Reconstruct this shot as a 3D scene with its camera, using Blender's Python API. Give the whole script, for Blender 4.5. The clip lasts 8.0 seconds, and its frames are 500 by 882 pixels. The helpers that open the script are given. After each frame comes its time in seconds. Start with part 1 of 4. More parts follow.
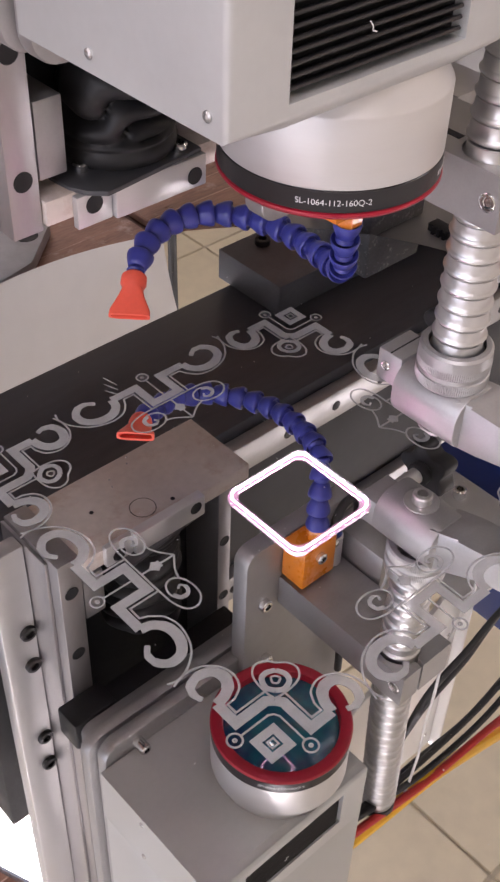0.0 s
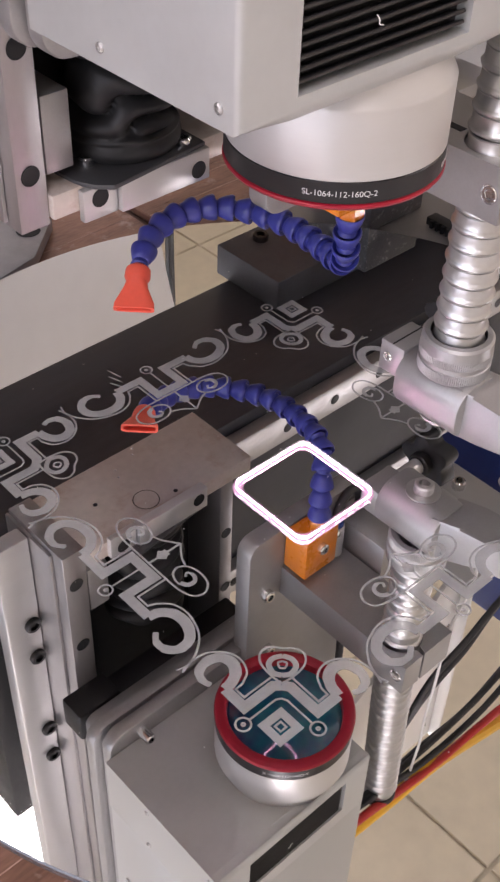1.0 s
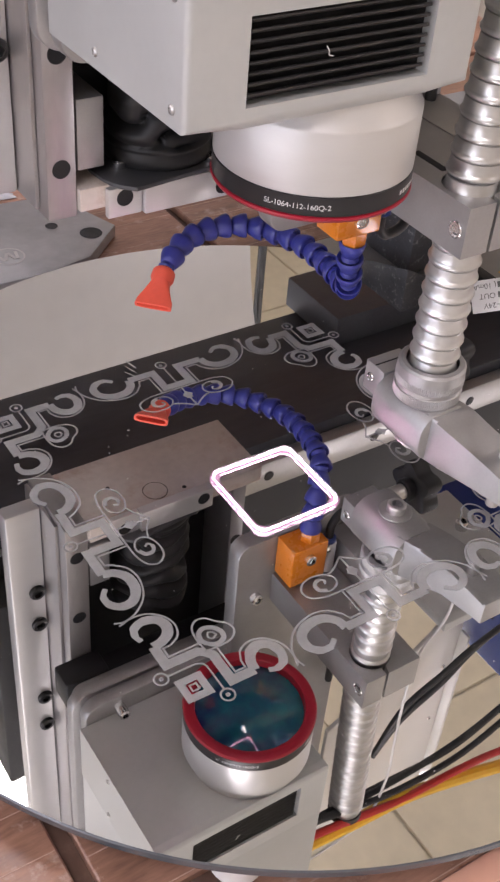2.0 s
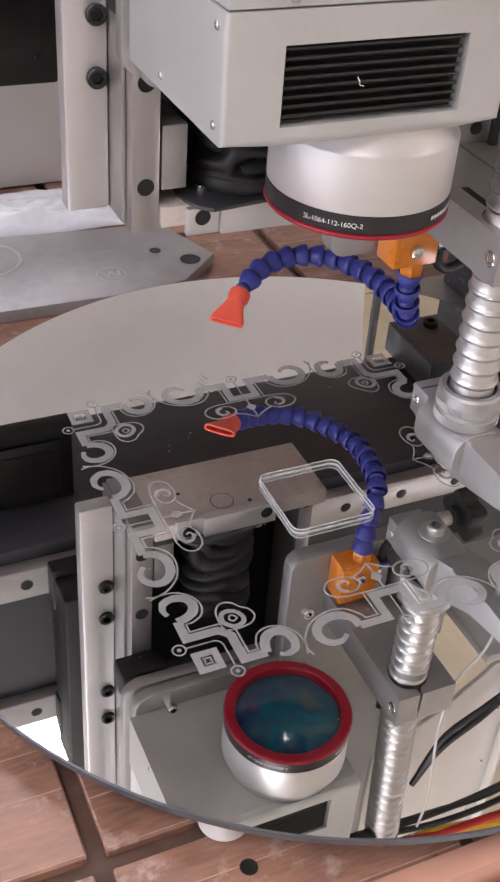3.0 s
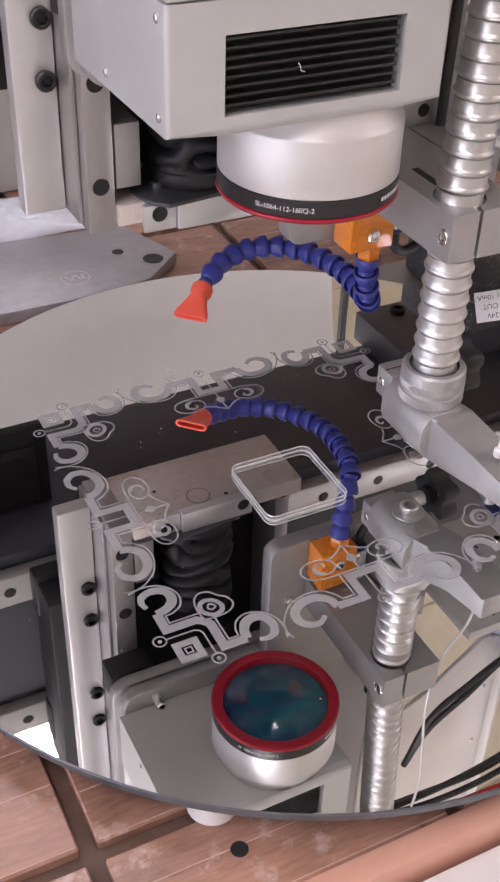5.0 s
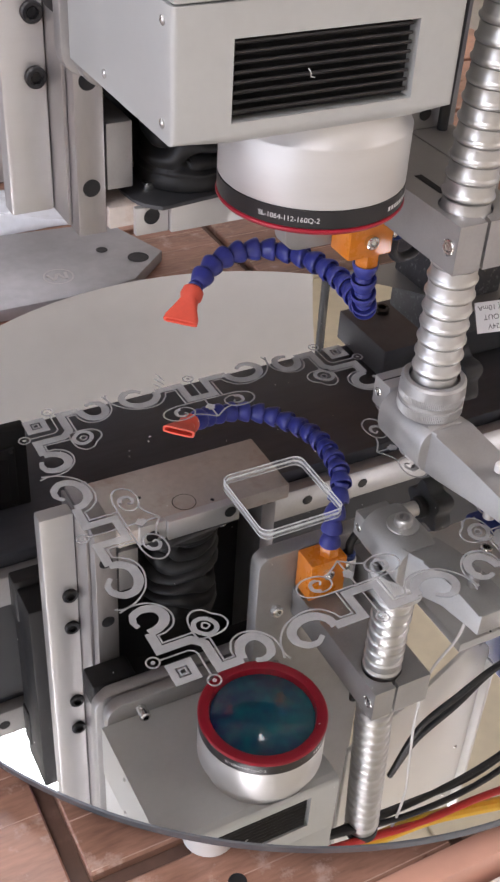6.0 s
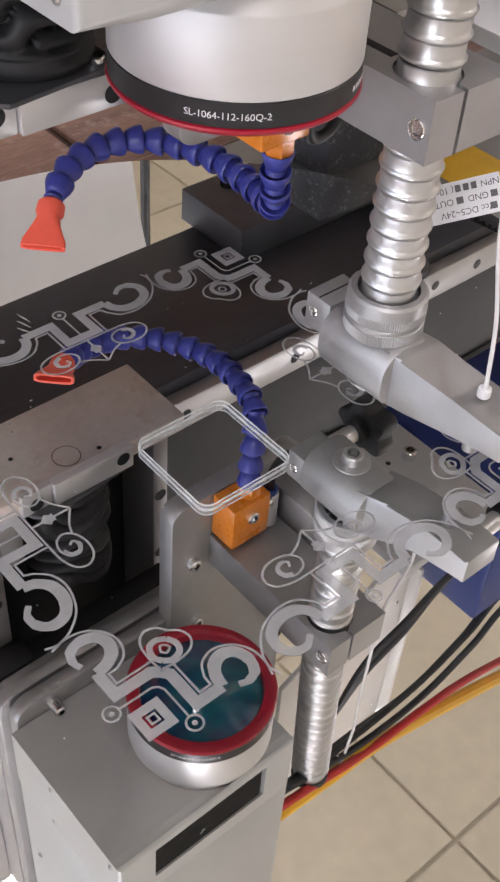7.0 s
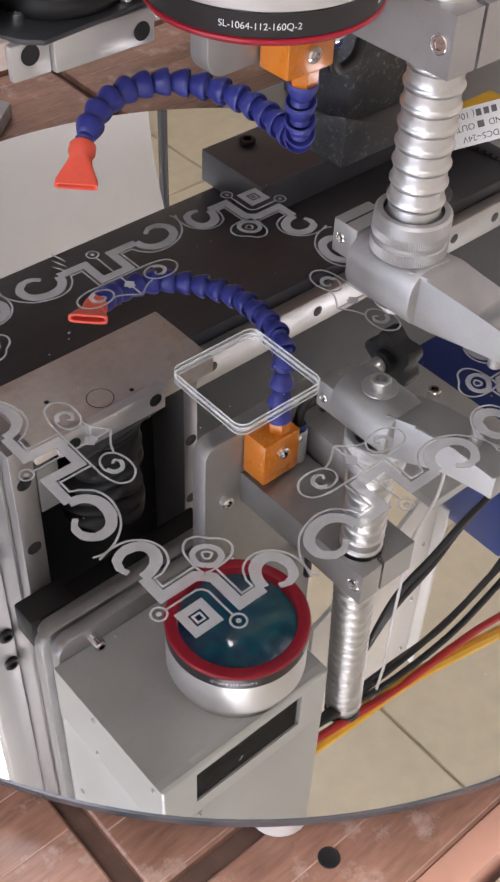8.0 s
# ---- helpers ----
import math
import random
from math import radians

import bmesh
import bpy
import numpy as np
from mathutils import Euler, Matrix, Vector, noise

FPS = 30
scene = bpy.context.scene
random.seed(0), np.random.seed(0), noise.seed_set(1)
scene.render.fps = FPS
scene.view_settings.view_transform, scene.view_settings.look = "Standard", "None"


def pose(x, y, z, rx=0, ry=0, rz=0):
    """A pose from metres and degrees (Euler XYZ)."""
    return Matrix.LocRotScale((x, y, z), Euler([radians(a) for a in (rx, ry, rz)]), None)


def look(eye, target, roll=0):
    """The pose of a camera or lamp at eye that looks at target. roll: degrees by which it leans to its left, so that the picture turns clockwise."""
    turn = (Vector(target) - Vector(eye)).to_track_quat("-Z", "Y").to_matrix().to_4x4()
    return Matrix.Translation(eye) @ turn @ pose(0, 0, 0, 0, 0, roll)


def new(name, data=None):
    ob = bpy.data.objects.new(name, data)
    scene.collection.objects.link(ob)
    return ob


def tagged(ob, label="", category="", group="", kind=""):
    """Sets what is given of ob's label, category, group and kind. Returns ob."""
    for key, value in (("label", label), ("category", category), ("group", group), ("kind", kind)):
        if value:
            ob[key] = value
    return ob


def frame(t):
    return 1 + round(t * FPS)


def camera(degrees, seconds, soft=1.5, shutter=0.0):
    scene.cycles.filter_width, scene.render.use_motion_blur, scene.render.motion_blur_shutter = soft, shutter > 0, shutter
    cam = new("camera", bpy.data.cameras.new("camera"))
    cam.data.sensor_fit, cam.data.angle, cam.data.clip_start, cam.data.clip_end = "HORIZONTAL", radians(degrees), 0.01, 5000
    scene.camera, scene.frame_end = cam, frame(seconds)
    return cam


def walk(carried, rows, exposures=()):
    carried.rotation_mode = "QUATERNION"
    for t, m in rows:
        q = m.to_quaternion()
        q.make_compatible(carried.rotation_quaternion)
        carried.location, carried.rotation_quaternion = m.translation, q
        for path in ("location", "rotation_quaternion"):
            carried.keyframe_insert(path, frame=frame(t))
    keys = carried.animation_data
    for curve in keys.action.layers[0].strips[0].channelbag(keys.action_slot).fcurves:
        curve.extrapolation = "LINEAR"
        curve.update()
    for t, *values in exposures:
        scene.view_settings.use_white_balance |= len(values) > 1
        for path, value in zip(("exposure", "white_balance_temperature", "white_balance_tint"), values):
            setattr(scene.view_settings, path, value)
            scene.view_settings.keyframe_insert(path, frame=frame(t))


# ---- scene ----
cam = camera(25.480, 8.0, soft=2.4)
PATH = [
    (0, (-0.1855, -0.1745, 0.3894), (0.4570, 0.5008, -0.4390), 2.27),
    (0.5, (-0.1939, -0.1779, 0.3889), (0.4563, 0.4903, -0.4394), 2.42),
    (1, (-0.1950, -0.1767, 0.3910), (0.4521, 0.4928, -0.4386), 2.31),
    (1.2, (-0.1928, -0.1774, 0.3878), (0.4509, 0.4965, -0.4409), 1.94),
    (2.3, (-0.1586, -0.3091, 0.4053), (0.3407, 0.5366, -0.3633), 6.33),
    (2.5, (-0.1523, -0.3295, 0.4061), (0.3051, 0.5512, -0.3491), 5.86),
    (3, (-0.1525, -0.3303, 0.4065), (0.2942, 0.5627, -0.3408), 4.68),
    (3.5, (-0.1551, -0.3316, 0.4069), (0.2955, 0.5634, -0.3355), 4.01),
    (4, (-0.1528, -0.3315, 0.4037), (0.2995, 0.5629, -0.3385), 3.33),
    (4.5, (-0.1484, -0.3422, 0.4048), (0.3131, 0.5465, -0.3385), 2.00),
    (6, (-0.1524, -0.3150, 0.4042), (0.3414, 0.5466, -0.3500), 3.67),
    (6.5, (-0.1303, -0.2053, 0.3742), (0.4456, 0.5291, -0.4530), 3.54),
    (7, (-0.1337, -0.1781, 0.3594), (0.4885, 0.4689, -0.5063), 4.78),
    (7.5, (-0.1564, -0.2075, 0.3584), (0.4648, 0.4567, -0.4949), 2.56),
    (8, (-0.1609, -0.1991, 0.3500), (0.4401, 0.4527, -0.5270), 2.63),
]
walk(cam, [(t, look(eye, target, roll)) for t, eye, target, roll in PATH], [(0.0, -0.28, 6350, 27), (2.4, -0.28, 6320, 24), (3.4, -0.28, 6280, 24), (4.6, -0.25, 6230, 29), (6.2, -0.22, 6150, 20), (8.0, -0.18, 6150, 20)])

# ---------------------------------------------------------------- light
world = bpy.data.worlds.new("world")
scene.world = world
world.use_nodes = True
wn, wl = world.node_tree.nodes, world.node_tree.links
sky = wn.new("ShaderNodeTexSky")
sky.sky_type, sky.sun_disc, sky.sun_elevation, sky.sun_rotation = "NISHITA", False, radians(38), radians(250)
wl.new(sky.outputs[0], wn["Background"].inputs[0])
wn["Background"].inputs[1].default_value = 0.12
scene.view_settings.exposure = 0.0


def area_lamp(name, m, sx, sy, watts, colour):
    data = bpy.data.lights.new(name, "AREA")
    data.shape, data.size, data.size_y, data.energy, data.color = "RECTANGLE", sx, sy, watts, colour
    ob = new(name, data)
    ob.matrix_world = m
    return ob


# ---------------------------------------------------------------- materials
def material(name, base, rough=0.5, metal=0.0, var=0.12, scale=60.0, bump=0.15, stretch=(1, 1, 1), tint=None,
             spots=0.0, spot_scale=14.0, spot_edge=(0.56, 0.72), spot_colour=(0.5, 0.5, 0.5), glow=None, coat=0.0, trans=0.0, rough_var=0.12,
             transparent=0.0, island=0.0):
    """Procedural surface: two scales of noise vary colour and gloss, a third gives relief."""
    m = bpy.data.materials.new(name)
    m.use_nodes = True
    nt = m.node_tree
    N, Lk = nt.nodes, nt.links
    b = N["Principled BSDF"]
    tc = N.new("ShaderNodeTexCoord")
    mp = N.new("ShaderNodeMapping")
    mp.inputs["Scale"].default_value = stretch
    Lk.new(tc.outputs["Object"], mp.inputs[0])
    fine, broad = N.new("ShaderNodeTexNoise"), N.new("ShaderNodeTexNoise")
    fine.inputs["Scale"].default_value, fine.inputs["Detail"].default_value = scale * 8, 4
    broad.inputs["Scale"].default_value, broad.inputs["Detail"].default_value = scale, 5
    Lk.new(mp.outputs[0], fine.inputs[0])
    Lk.new(mp.outputs[0], broad.inputs[0])
    mixn = N.new("ShaderNodeMath")
    mixn.operation = "MULTIPLY_ADD"
    mixn.inputs[1].default_value = 0.45
    Lk.new(fine.outputs[0], mixn.inputs[0])
    Lk.new(broad.outputs[0], mixn.inputs[2])
    ramp = N.new("ShaderNodeValToRGB")
    t2 = tint or base
    ramp.color_ramp.elements[0].position, ramp.color_ramp.elements[1].position = 0.45, 1.0
    ramp.color_ramp.elements[0].color = (*[c * (1 - var) for c in t2], 1)
    ramp.color_ramp.elements[1].color = (*[min(1, c * (1 + var)) for c in base], 1)
    Lk.new(mixn.outputs[0], ramp.inputs[0])
    colour = ramp.outputs[0]
    if spots:
        sp = N.new("ShaderNodeTexNoise")
        sp.inputs["Scale"].default_value, sp.inputs["Detail"].default_value = spot_scale, 9
        sp.inputs["Roughness"].default_value = 0.7
        Lk.new(tc.outputs["Object"], sp.inputs[0])
        sr = N.new("ShaderNodeValToRGB")
        sr.color_ramp.elements[0].position, sr.color_ramp.elements[1].position = spot_edge
        sr.color_ramp.elements[1].color = (spots, spots, spots, 1)
        Lk.new(sp.outputs[0], sr.inputs[0])
        mx = N.new("ShaderNodeMix")
        mx.data_type = "RGBA"
        Lk.new(sr.outputs[0], mx.inputs[0])
        Lk.new(colour, mx.inputs[6])
        mx.inputs[7].default_value = (*spot_colour, 1)
        colour = mx.outputs[2]
    if island:
        oi = N.new("ShaderNodeObjectInfo")
        ma = N.new("ShaderNodeMapRange")
        ma.inputs[3].default_value, ma.inputs[4].default_value = 1 - island, 1 + island
        Lk.new(oi.outputs["Random"], ma.inputs[0])
        mx2 = N.new("ShaderNodeMix")
        mx2.data_type, mx2.blend_type = "RGBA", "MULTIPLY"
        mx2.inputs[0].default_value = 1
        Lk.new(colour, mx2.inputs[6])
        Lk.new(ma.outputs[0], mx2.inputs[7])
        colour = mx2.outputs[2]
    Lk.new(colour, b.inputs["Base Color"])
    rr = N.new("ShaderNodeMapRange")
    rr.inputs[1].default_value, rr.inputs[2].default_value = 0.35, 1.05
    rr.inputs[3].default_value, rr.inputs[4].default_value = max(0.02, rough - rough_var), min(1, rough + rough_var)
    Lk.new(mixn.outputs[0], rr.inputs[0])
    Lk.new(rr.outputs[0], b.inputs["Roughness"])
    b.inputs["Metallic"].default_value = metal
    if bump:
        bp = N.new("ShaderNodeBump")
        bp.inputs["Strength"].default_value, bp.inputs["Distance"].default_value = bump, 0.0004
        Lk.new(mixn.outputs[0], bp.inputs["Height"])
        Lk.new(bp.outputs[0], b.inputs["Normal"])
    if coat:
        b.inputs["Coat Weight"].default_value = coat
        b.inputs["Coat Roughness"].default_value = 0.08
    if trans:
        b.inputs["Transmission Weight"].default_value = trans
    if glow:
        b.inputs["Emission Color"].default_value = (*glow[0], 1)
        b.inputs["Emission Strength"].default_value = glow[1]
    if transparent:
        b.inputs["Alpha"].default_value = 1 - transparent
    return m


MAT = {
    "paint": material("silver_paint", (0.50, 0.51, 0.50), 0.42, 0.35, 0.05, 30, 0.06),
    "barrel": material("satin_aluminium", (0.64, 0.635, 0.63), 0.42, 0.72, 0.03, 20, 0.04, stretch=(1, 1, 8)),
    "alu": material("machined_aluminium", (0.58, 0.57, 0.56), 0.36, 0.8, 0.10, 24, 0.12, stretch=(1, 1, 7),
                    spots=0.35, spot_scale=16, spot_colour=(0.42, 0.39, 0.37)),
    "alu_cast": material("bead_blasted_aluminium", (0.40, 0.395, 0.39), 0.47, 0.75, 0.09, 90, 0.14, spots=0.25, spot_scale=25, spot_colour=(0.34, 0.32, 0.31)),
    "steel": material("ground_steel", (0.42, 0.405, 0.40), 0.40, 0.85, 0.10, 40, 0.08, stretch=(1, 1, 0.3)),
    "steel_rust": material("stained_steel", (0.60, 0.54, 0.49), 0.36, 0.35, 0.14, 20, 0.1, spots=0.7, spot_scale=16, spot_edge=(0.50, 0.68),
                           spot_colour=(0.36, 0.18, 0.09)),
    "chrome": material("bright_steel", (0.80, 0.80, 0.80), 0.14, 1.0, 0.05, 50, 0.03, rough_var=0.06),
    "goose": material("satin_chrome", (0.58, 0.58, 0.575), 0.36, 0.95, 0.06, 60, 0.02, rough_var=0.07),
    "plate": material("scuffed_plate", (0.40, 0.40, 0.41), 0.42, 0.5, 0.2, 14, 0.1, spots=0.6, spot_scale=9,
                      spot_colour=(0.58, 0.57, 0.57)),
    "black": material("black_paint", (0.009, 0.009, 0.010), 0.55, 0.0, 0.25, 40, 0.15),
    "rubber": material("black_rubber", (0.013, 0.013, 0.014), 0.55, 0.0, 0.3, 50, 0.2),
    "flange": material("dark_grey_plate", (0.075, 0.075, 0.080), 0.5, 0.3, 0.15, 40, 0.15),
    "band": material("black_anodised", (0.018, 0.017, 0.018), 0.38, 0.2, 0.15, 40, 0.05),
    "red": material("red_anodised", (0.33, 0.010, 0.026), 0.32, 0.12, 0.03, 4, 0.0, rough_var=0.02),
    # teal and violet noise paints the coated glass's reflections into its base colour
    "lens": material("coated_lens_reflections", (0.003, 0.12, 0.13), 0.05, 0.0, 0.2, 14, 0.0, tint=(0.012, 0.012, 0.10), coat=1.0,
                     rough_var=0.02),
    "hose": material("blue_plastic", (0.040, 0.048, 0.28), 0.34, 0.0, 0.10, 60, 0.06),
    "nozzle": material("coral_plastic", (0.86, 0.12, 0.07), 0.42, 0.0, 0.06, 60, 0.05),
    "orange": material("orange_plastic", (0.72, 0.22, 0.012), 0.30, 0.0, 0.04, 50, 0.01, coat=0.3),
    "table": material("brown_laminate", (0.315, 0.170, 0.118), 0.34, 0.0, 0.36, 11, 0.8, stretch=(1, 5, 1), tint=(0.22, 0.112, 0.076),
                      spots=0.55, spot_scale=60, spot_edge=(0.56, 0.66), spot_colour=(0.56, 0.43, 0.37), island=0.10),
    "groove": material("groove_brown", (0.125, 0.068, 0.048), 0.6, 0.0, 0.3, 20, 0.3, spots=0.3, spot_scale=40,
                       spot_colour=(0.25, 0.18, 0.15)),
    "score": material("pale_score_line", (0.50, 0.33, 0.26), 0.5, 0.0, 0.3, 40, 0.2),
    "edge": material("salmon_edge_band", (0.62, 0.34, 0.25), 0.35, 0.0, 0.06, 20, 0.05),
    "white": material("white_sheet", (0.74, 0.73, 0.71), 0.35, 0.0, 0.04, 6, 0.03),
    "sheet": material("grey_sheet_metal", (0.86, 0.85, 0.83), 0.36, 0.25, 0.05, 4, 0.03),
    "rail": material("guide_rail_steel", (0.46, 0.455, 0.45), 0.40, 0.6, 0.10, 40, 0.08),
    "block": material("grey_cast_block", (0.13, 0.14, 0.155), 0.45, 0.3, 0.15, 30, 0.1),
    "speckled": material("speckled_cast_iron", (0.09, 0.092, 0.10), 0.4, 0.4, 0.3, 60, 0.4, spots=0.8, spot_scale=220, spot_colour=(0.45, 0.45, 0.46)),
    "panel": material("grey_panel", (0.066, 0.068, 0.072), 0.72, 0.0, 0.08, 12, 0.06),
    "beam": material("black_beam", (0.078, 0.086, 0.102), 0.36, 0.3, 0.25, 9, 0.1, stretch=(0.4, 2, 2)),
    "blue": material("blue_enamel", (0.015, 0.035, 0.17), 0.35, 0.1, 0.12, 20, 0.05),
    "film": material("clear_plastic_film", (0.72, 0.75, 0.80), 0.18, 0.0, 0.12, 18, 0.5),
    "etch": material("etched_glass", (0.42, 0.42, 0.43), 0.75, 0.0, 0.10, 120, 0.3, transparent=0.45),
    "frost": material("ground_glass_edge", (0.74, 0.76, 0.77), 0.22, 0.0, 0.2, 160, 0.5, transparent=0.35),
    "cut_wall": material("clear_cut_wall", (0.66, 0.68, 0.69), 0.22, 0.0, 0.15, 160, 0.3, transparent=0.90),
    "bevel": material("dark_glass_bevel", (0.07, 0.075, 0.085), 0.12, 0.0, 0.1, 60, 0.05, coat=0.6),
    "bright_rim": material("polished_glass_bevel", (0.70, 0.72, 0.74), 0.15, 0.6, 0.1, 60, 0.1),
    "board": material("pale_board", (0.46, 0.46, 0.45), 0.45, 0.3, 0.06, 20, 0.08),
    "rim": material("mirror_glass_edge", (0.07, 0.078, 0.09), 0.12, 0.0, 0.1, 60, 0.1, coat=0.5),
    "ceiling": material("cream_ceiling", (0.86, 0.78, 0.62), 0.75, 0.0, 0.10, 3, 0.1),
    "joint": material("ceiling_joint", (0.76, 0.70, 0.58), 0.8, 0.0, 0.1, 10, 0.1),
    "wall": material("cream_wall", (0.74, 0.69, 0.60), 0.8, 0.0, 0.08, 3, 0.1),
    "floor": material("grey_floor", (0.48, 0.46, 0.43), 0.5, 0.0, 0.12, 4, 0.1),
    "cable": material("black_cable", (0.018, 0.018, 0.020), 0.45, 0.0, 0.2, 60, 0.1),
    "cable_red": material("red_cable", (0.55, 0.03, 0.025), 0.4, 0.0, 0.1, 60, 0.1),
    "cable_yellow": material("yellow_cable", (0.80, 0.46, 0.02), 0.4, 0.0, 0.1, 60, 0.1),
    "cable_white": material("white_cable", (0.70, 0.69, 0.68), 0.4, 0.0, 0.06, 60, 0.1),
    "paper": material("paper_label", (0.72, 0.72, 0.73), 0.6, 0.0, 0.04, 30, 0.05),
    "ink": material("grey_ink", (0.10, 0.10, 0.10), 0.6, 0.0, 0.1, 30, 0.0),
    "white_ink": material("white_ink", (0.75, 0.75, 0.75), 0.6, 0.0, 0.1, 30, 0.0),
    "lamp": material("lamp_diffuser", (0.8, 0.8, 0.8), 0.5, 0.0, 0.02, 10, 0.0, glow=((1.0, 0.97, 0.93), 6.0)),
    "spark": material("laser_plasma", (0.9, 0.8, 0.9), 0.5, 0.0, 0.02, 10, 0.0, glow=((1.0, 0.56, 0.76), 34.0)),
    "spark_pink": material("laser_plasma_pink", (0.9, 0.7, 0.8), 0.5, 0.0, 0.02, 10, 0.0, glow=((1.0, 0.45, 0.80), 120.0)),
    "spark_violet": material("laser_plasma_violet", (0.8, 0.7, 0.9), 0.5, 0.0, 0.02, 10, 0.0, glow=((0.74, 0.50, 1.0), 7.0)),
    # translucent glowing layers that stand in for bloom round the plasma
    "halo_pink": material("plasma_halo_pink", (0.1, 0.05, 0.08), 0.9, 0.0, 0.02, 10, 0.0, glow=((1.0, 0.58, 0.78), 1.15), transparent=0.87),
    "halo_spark": material("plasma_halo_spark", (0.1, 0.05, 0.08), 0.9, 0.0, 0.02, 10, 0.0, glow=((1.0, 0.50, 0.78), 2.2), transparent=0.86),
    "halo_violet": material("plasma_halo_violet", (0.08, 0.05, 0.1), 0.9, 0.0, 0.02, 10, 0.0, glow=((0.62, 0.36, 1.0), 1.0), transparent=0.88),
}
mirror = bpy.data.materials.new("mirror_coating")
mirror.use_nodes = True
mb = mirror.node_tree.nodes["Principled BSDF"]
mb.inputs["Base Color"].default_value = (0.86, 0.87, 0.86, 1)
mb.inputs["Metallic"].default_value, mb.inputs["Roughness"].default_value = 1.0, 0.012
MAT["mirror"] = mirror


# ---------------------------------------------------------------- mesh helpers
def mesh_of(name, bm, mat, smooth=35):
    me = bpy.data.meshes.new(name)
    bmesh.ops.recalc_face_normals(bm, faces=bm.faces)
    if smooth:
        for f in bm.faces:
            f.smooth = True
        for e in bm.edges:
            e.smooth = len(e.link_faces) == 2 and e.calc_face_angle(0) < radians(smooth)
    bm.to_mesh(me)
    bm.free()
    me.materials.append(MAT[mat])
    return me


def part(name, bm, mat, parent=None, label="", smooth=35):
    ob = new(name, mesh_of(name, bm, mat, smooth))
    if parent:
        ob.parent = parent
    if label:
        ob["label"] = label
    return ob


def thing(name, label, category, group="", kind="", at=(0, 0, 0)):
    ob = new(name)
    ob.empty_display_size = 0.02
    ob.location = at
    return tagged(ob, label, category, group, kind)


def add_box(bm, x0, x1, y0, y1, z0, z1, bevel=0.0, seg=2):
    b2 = bmesh.new()
    bmesh.ops.create_cube(b2, size=1)
    for v in b2.verts:
        v.co = Vector(((x0 + x1) / 2 + v.co.x * (x1 - x0), (y0 + y1) / 2 + v.co.y * (y1 - y0), (z0 + z1) / 2 + v.co.z * (z1 - z0)))
    if bevel:
        bmesh.ops.bevel(b2, geom=list(b2.edges), offset=bevel, segments=seg, profile=0.5, affect="EDGES")
    merge(bm, b2)
    return bm


def merge(bm, other, m=None):
    if m is not None:
        bmesh.ops.transform(other, matrix=m, verts=other.verts)
    me = bpy.data.meshes.new("tmp")
    other.to_mesh(me)
    other.free()
    bm.from_mesh(me)
    bpy.data.meshes.remove(me)


def box(x0, x1, y0, y1, z0, z1, bevel=0.0008, seg=2):
    return add_box(bmesh.new(), x0, x1, y0, y1, z0, z1, bevel, seg)


def lathe(profile, n=48, m=None):
    """Turns a profile of (radius, height) round z."""
    bm = bmesh.new()
    rings = []
    for r, z in profile:
        if r < 1e-6:
            rings.append([bm.verts.new((0, 0, z))])
        else:
            rings.append([bm.verts.new((r * math.cos(2 * math.pi * k / n), r * math.sin(2 * math.pi * k / n), z)) for k in range(n)])
    for a, b in zip(rings, rings[1:]):
        for k in range(n):
            j = (k + 1) % n
            if len(a) == 1 and len(b) == 1:
                continue
            if len(a) == 1:
                bm.faces.new((a[0], b[j], b[k]))
            elif len(b) == 1:
                bm.faces.new((a[k], a[j], b[0]))
            else:
                bm.faces.new((a[k], a[j], b[j], b[k]))
    if m is not None:
        bmesh.ops.transform(bm, matrix=m, verts=bm.verts)
    return bm


def aim(p, d):
    """A pose at p whose z axis runs along d."""
    return Matrix.Translation(p) @ Vector(d).to_track_quat("Z", "Y").to_matrix().to_4x4()


def rod(p, q, r, n=20, bevel=0.0):
    d = Vector(q) - Vector(p)
    h = d.length
    c = bevel
    prof = [(0, 0), (r - c, 0), (r, c), (r, h - c), (r - c, h), (0, h)] if c else [(0, 0), (r, 0), (r, h), (0, h)]
    return lathe(prof, n, aim(p, d))


def spline(pts, n=10):
    out = []
    P = [Vector(p) for p in pts]
    P = [2 * P[0] - P[1]] + P + [2 * P[-1] - P[-2]]
    for i in range(1, len(P) - 2):
        a, b, c, d = P[i - 1:i + 3]
        for k in range(n):
            t = k / n
            out.append(0.5 * (2 * b + (c - a) * t + (2 * a - 5 * b + 4 * c - d) * t * t + (3 * b - a - 3 * c + d) * t ** 3))
    out.append(P[-2])
    return out


def tube(pts, r, n=10):
    bm = bmesh.new()
    rings = []
    up = Vector((0.13, 0.21, 1)).normalized()
    for i, p in enumerate(pts):
        d = (pts[min(i + 1, len(pts) - 1)] - pts[max(i - 1, 0)]).normalized()
        s = d.cross(up).normalized()
        up = s.cross(d).normalized()
        rings.append([bm.verts.new(p + r * (s * math.cos(2 * math.pi * k / n) + up * math.sin(2 * math.pi * k / n))) for k in range(n)])
    for a, b in zip(rings, rings[1:]):
        for k in range(n):
            bm.faces.new((a[k], a[(k + 1) % n], b[(k + 1) % n], b[k]))
    bm.faces.new(rings[0][::-1])
    bm.faces.new(rings[-1])
    return bm


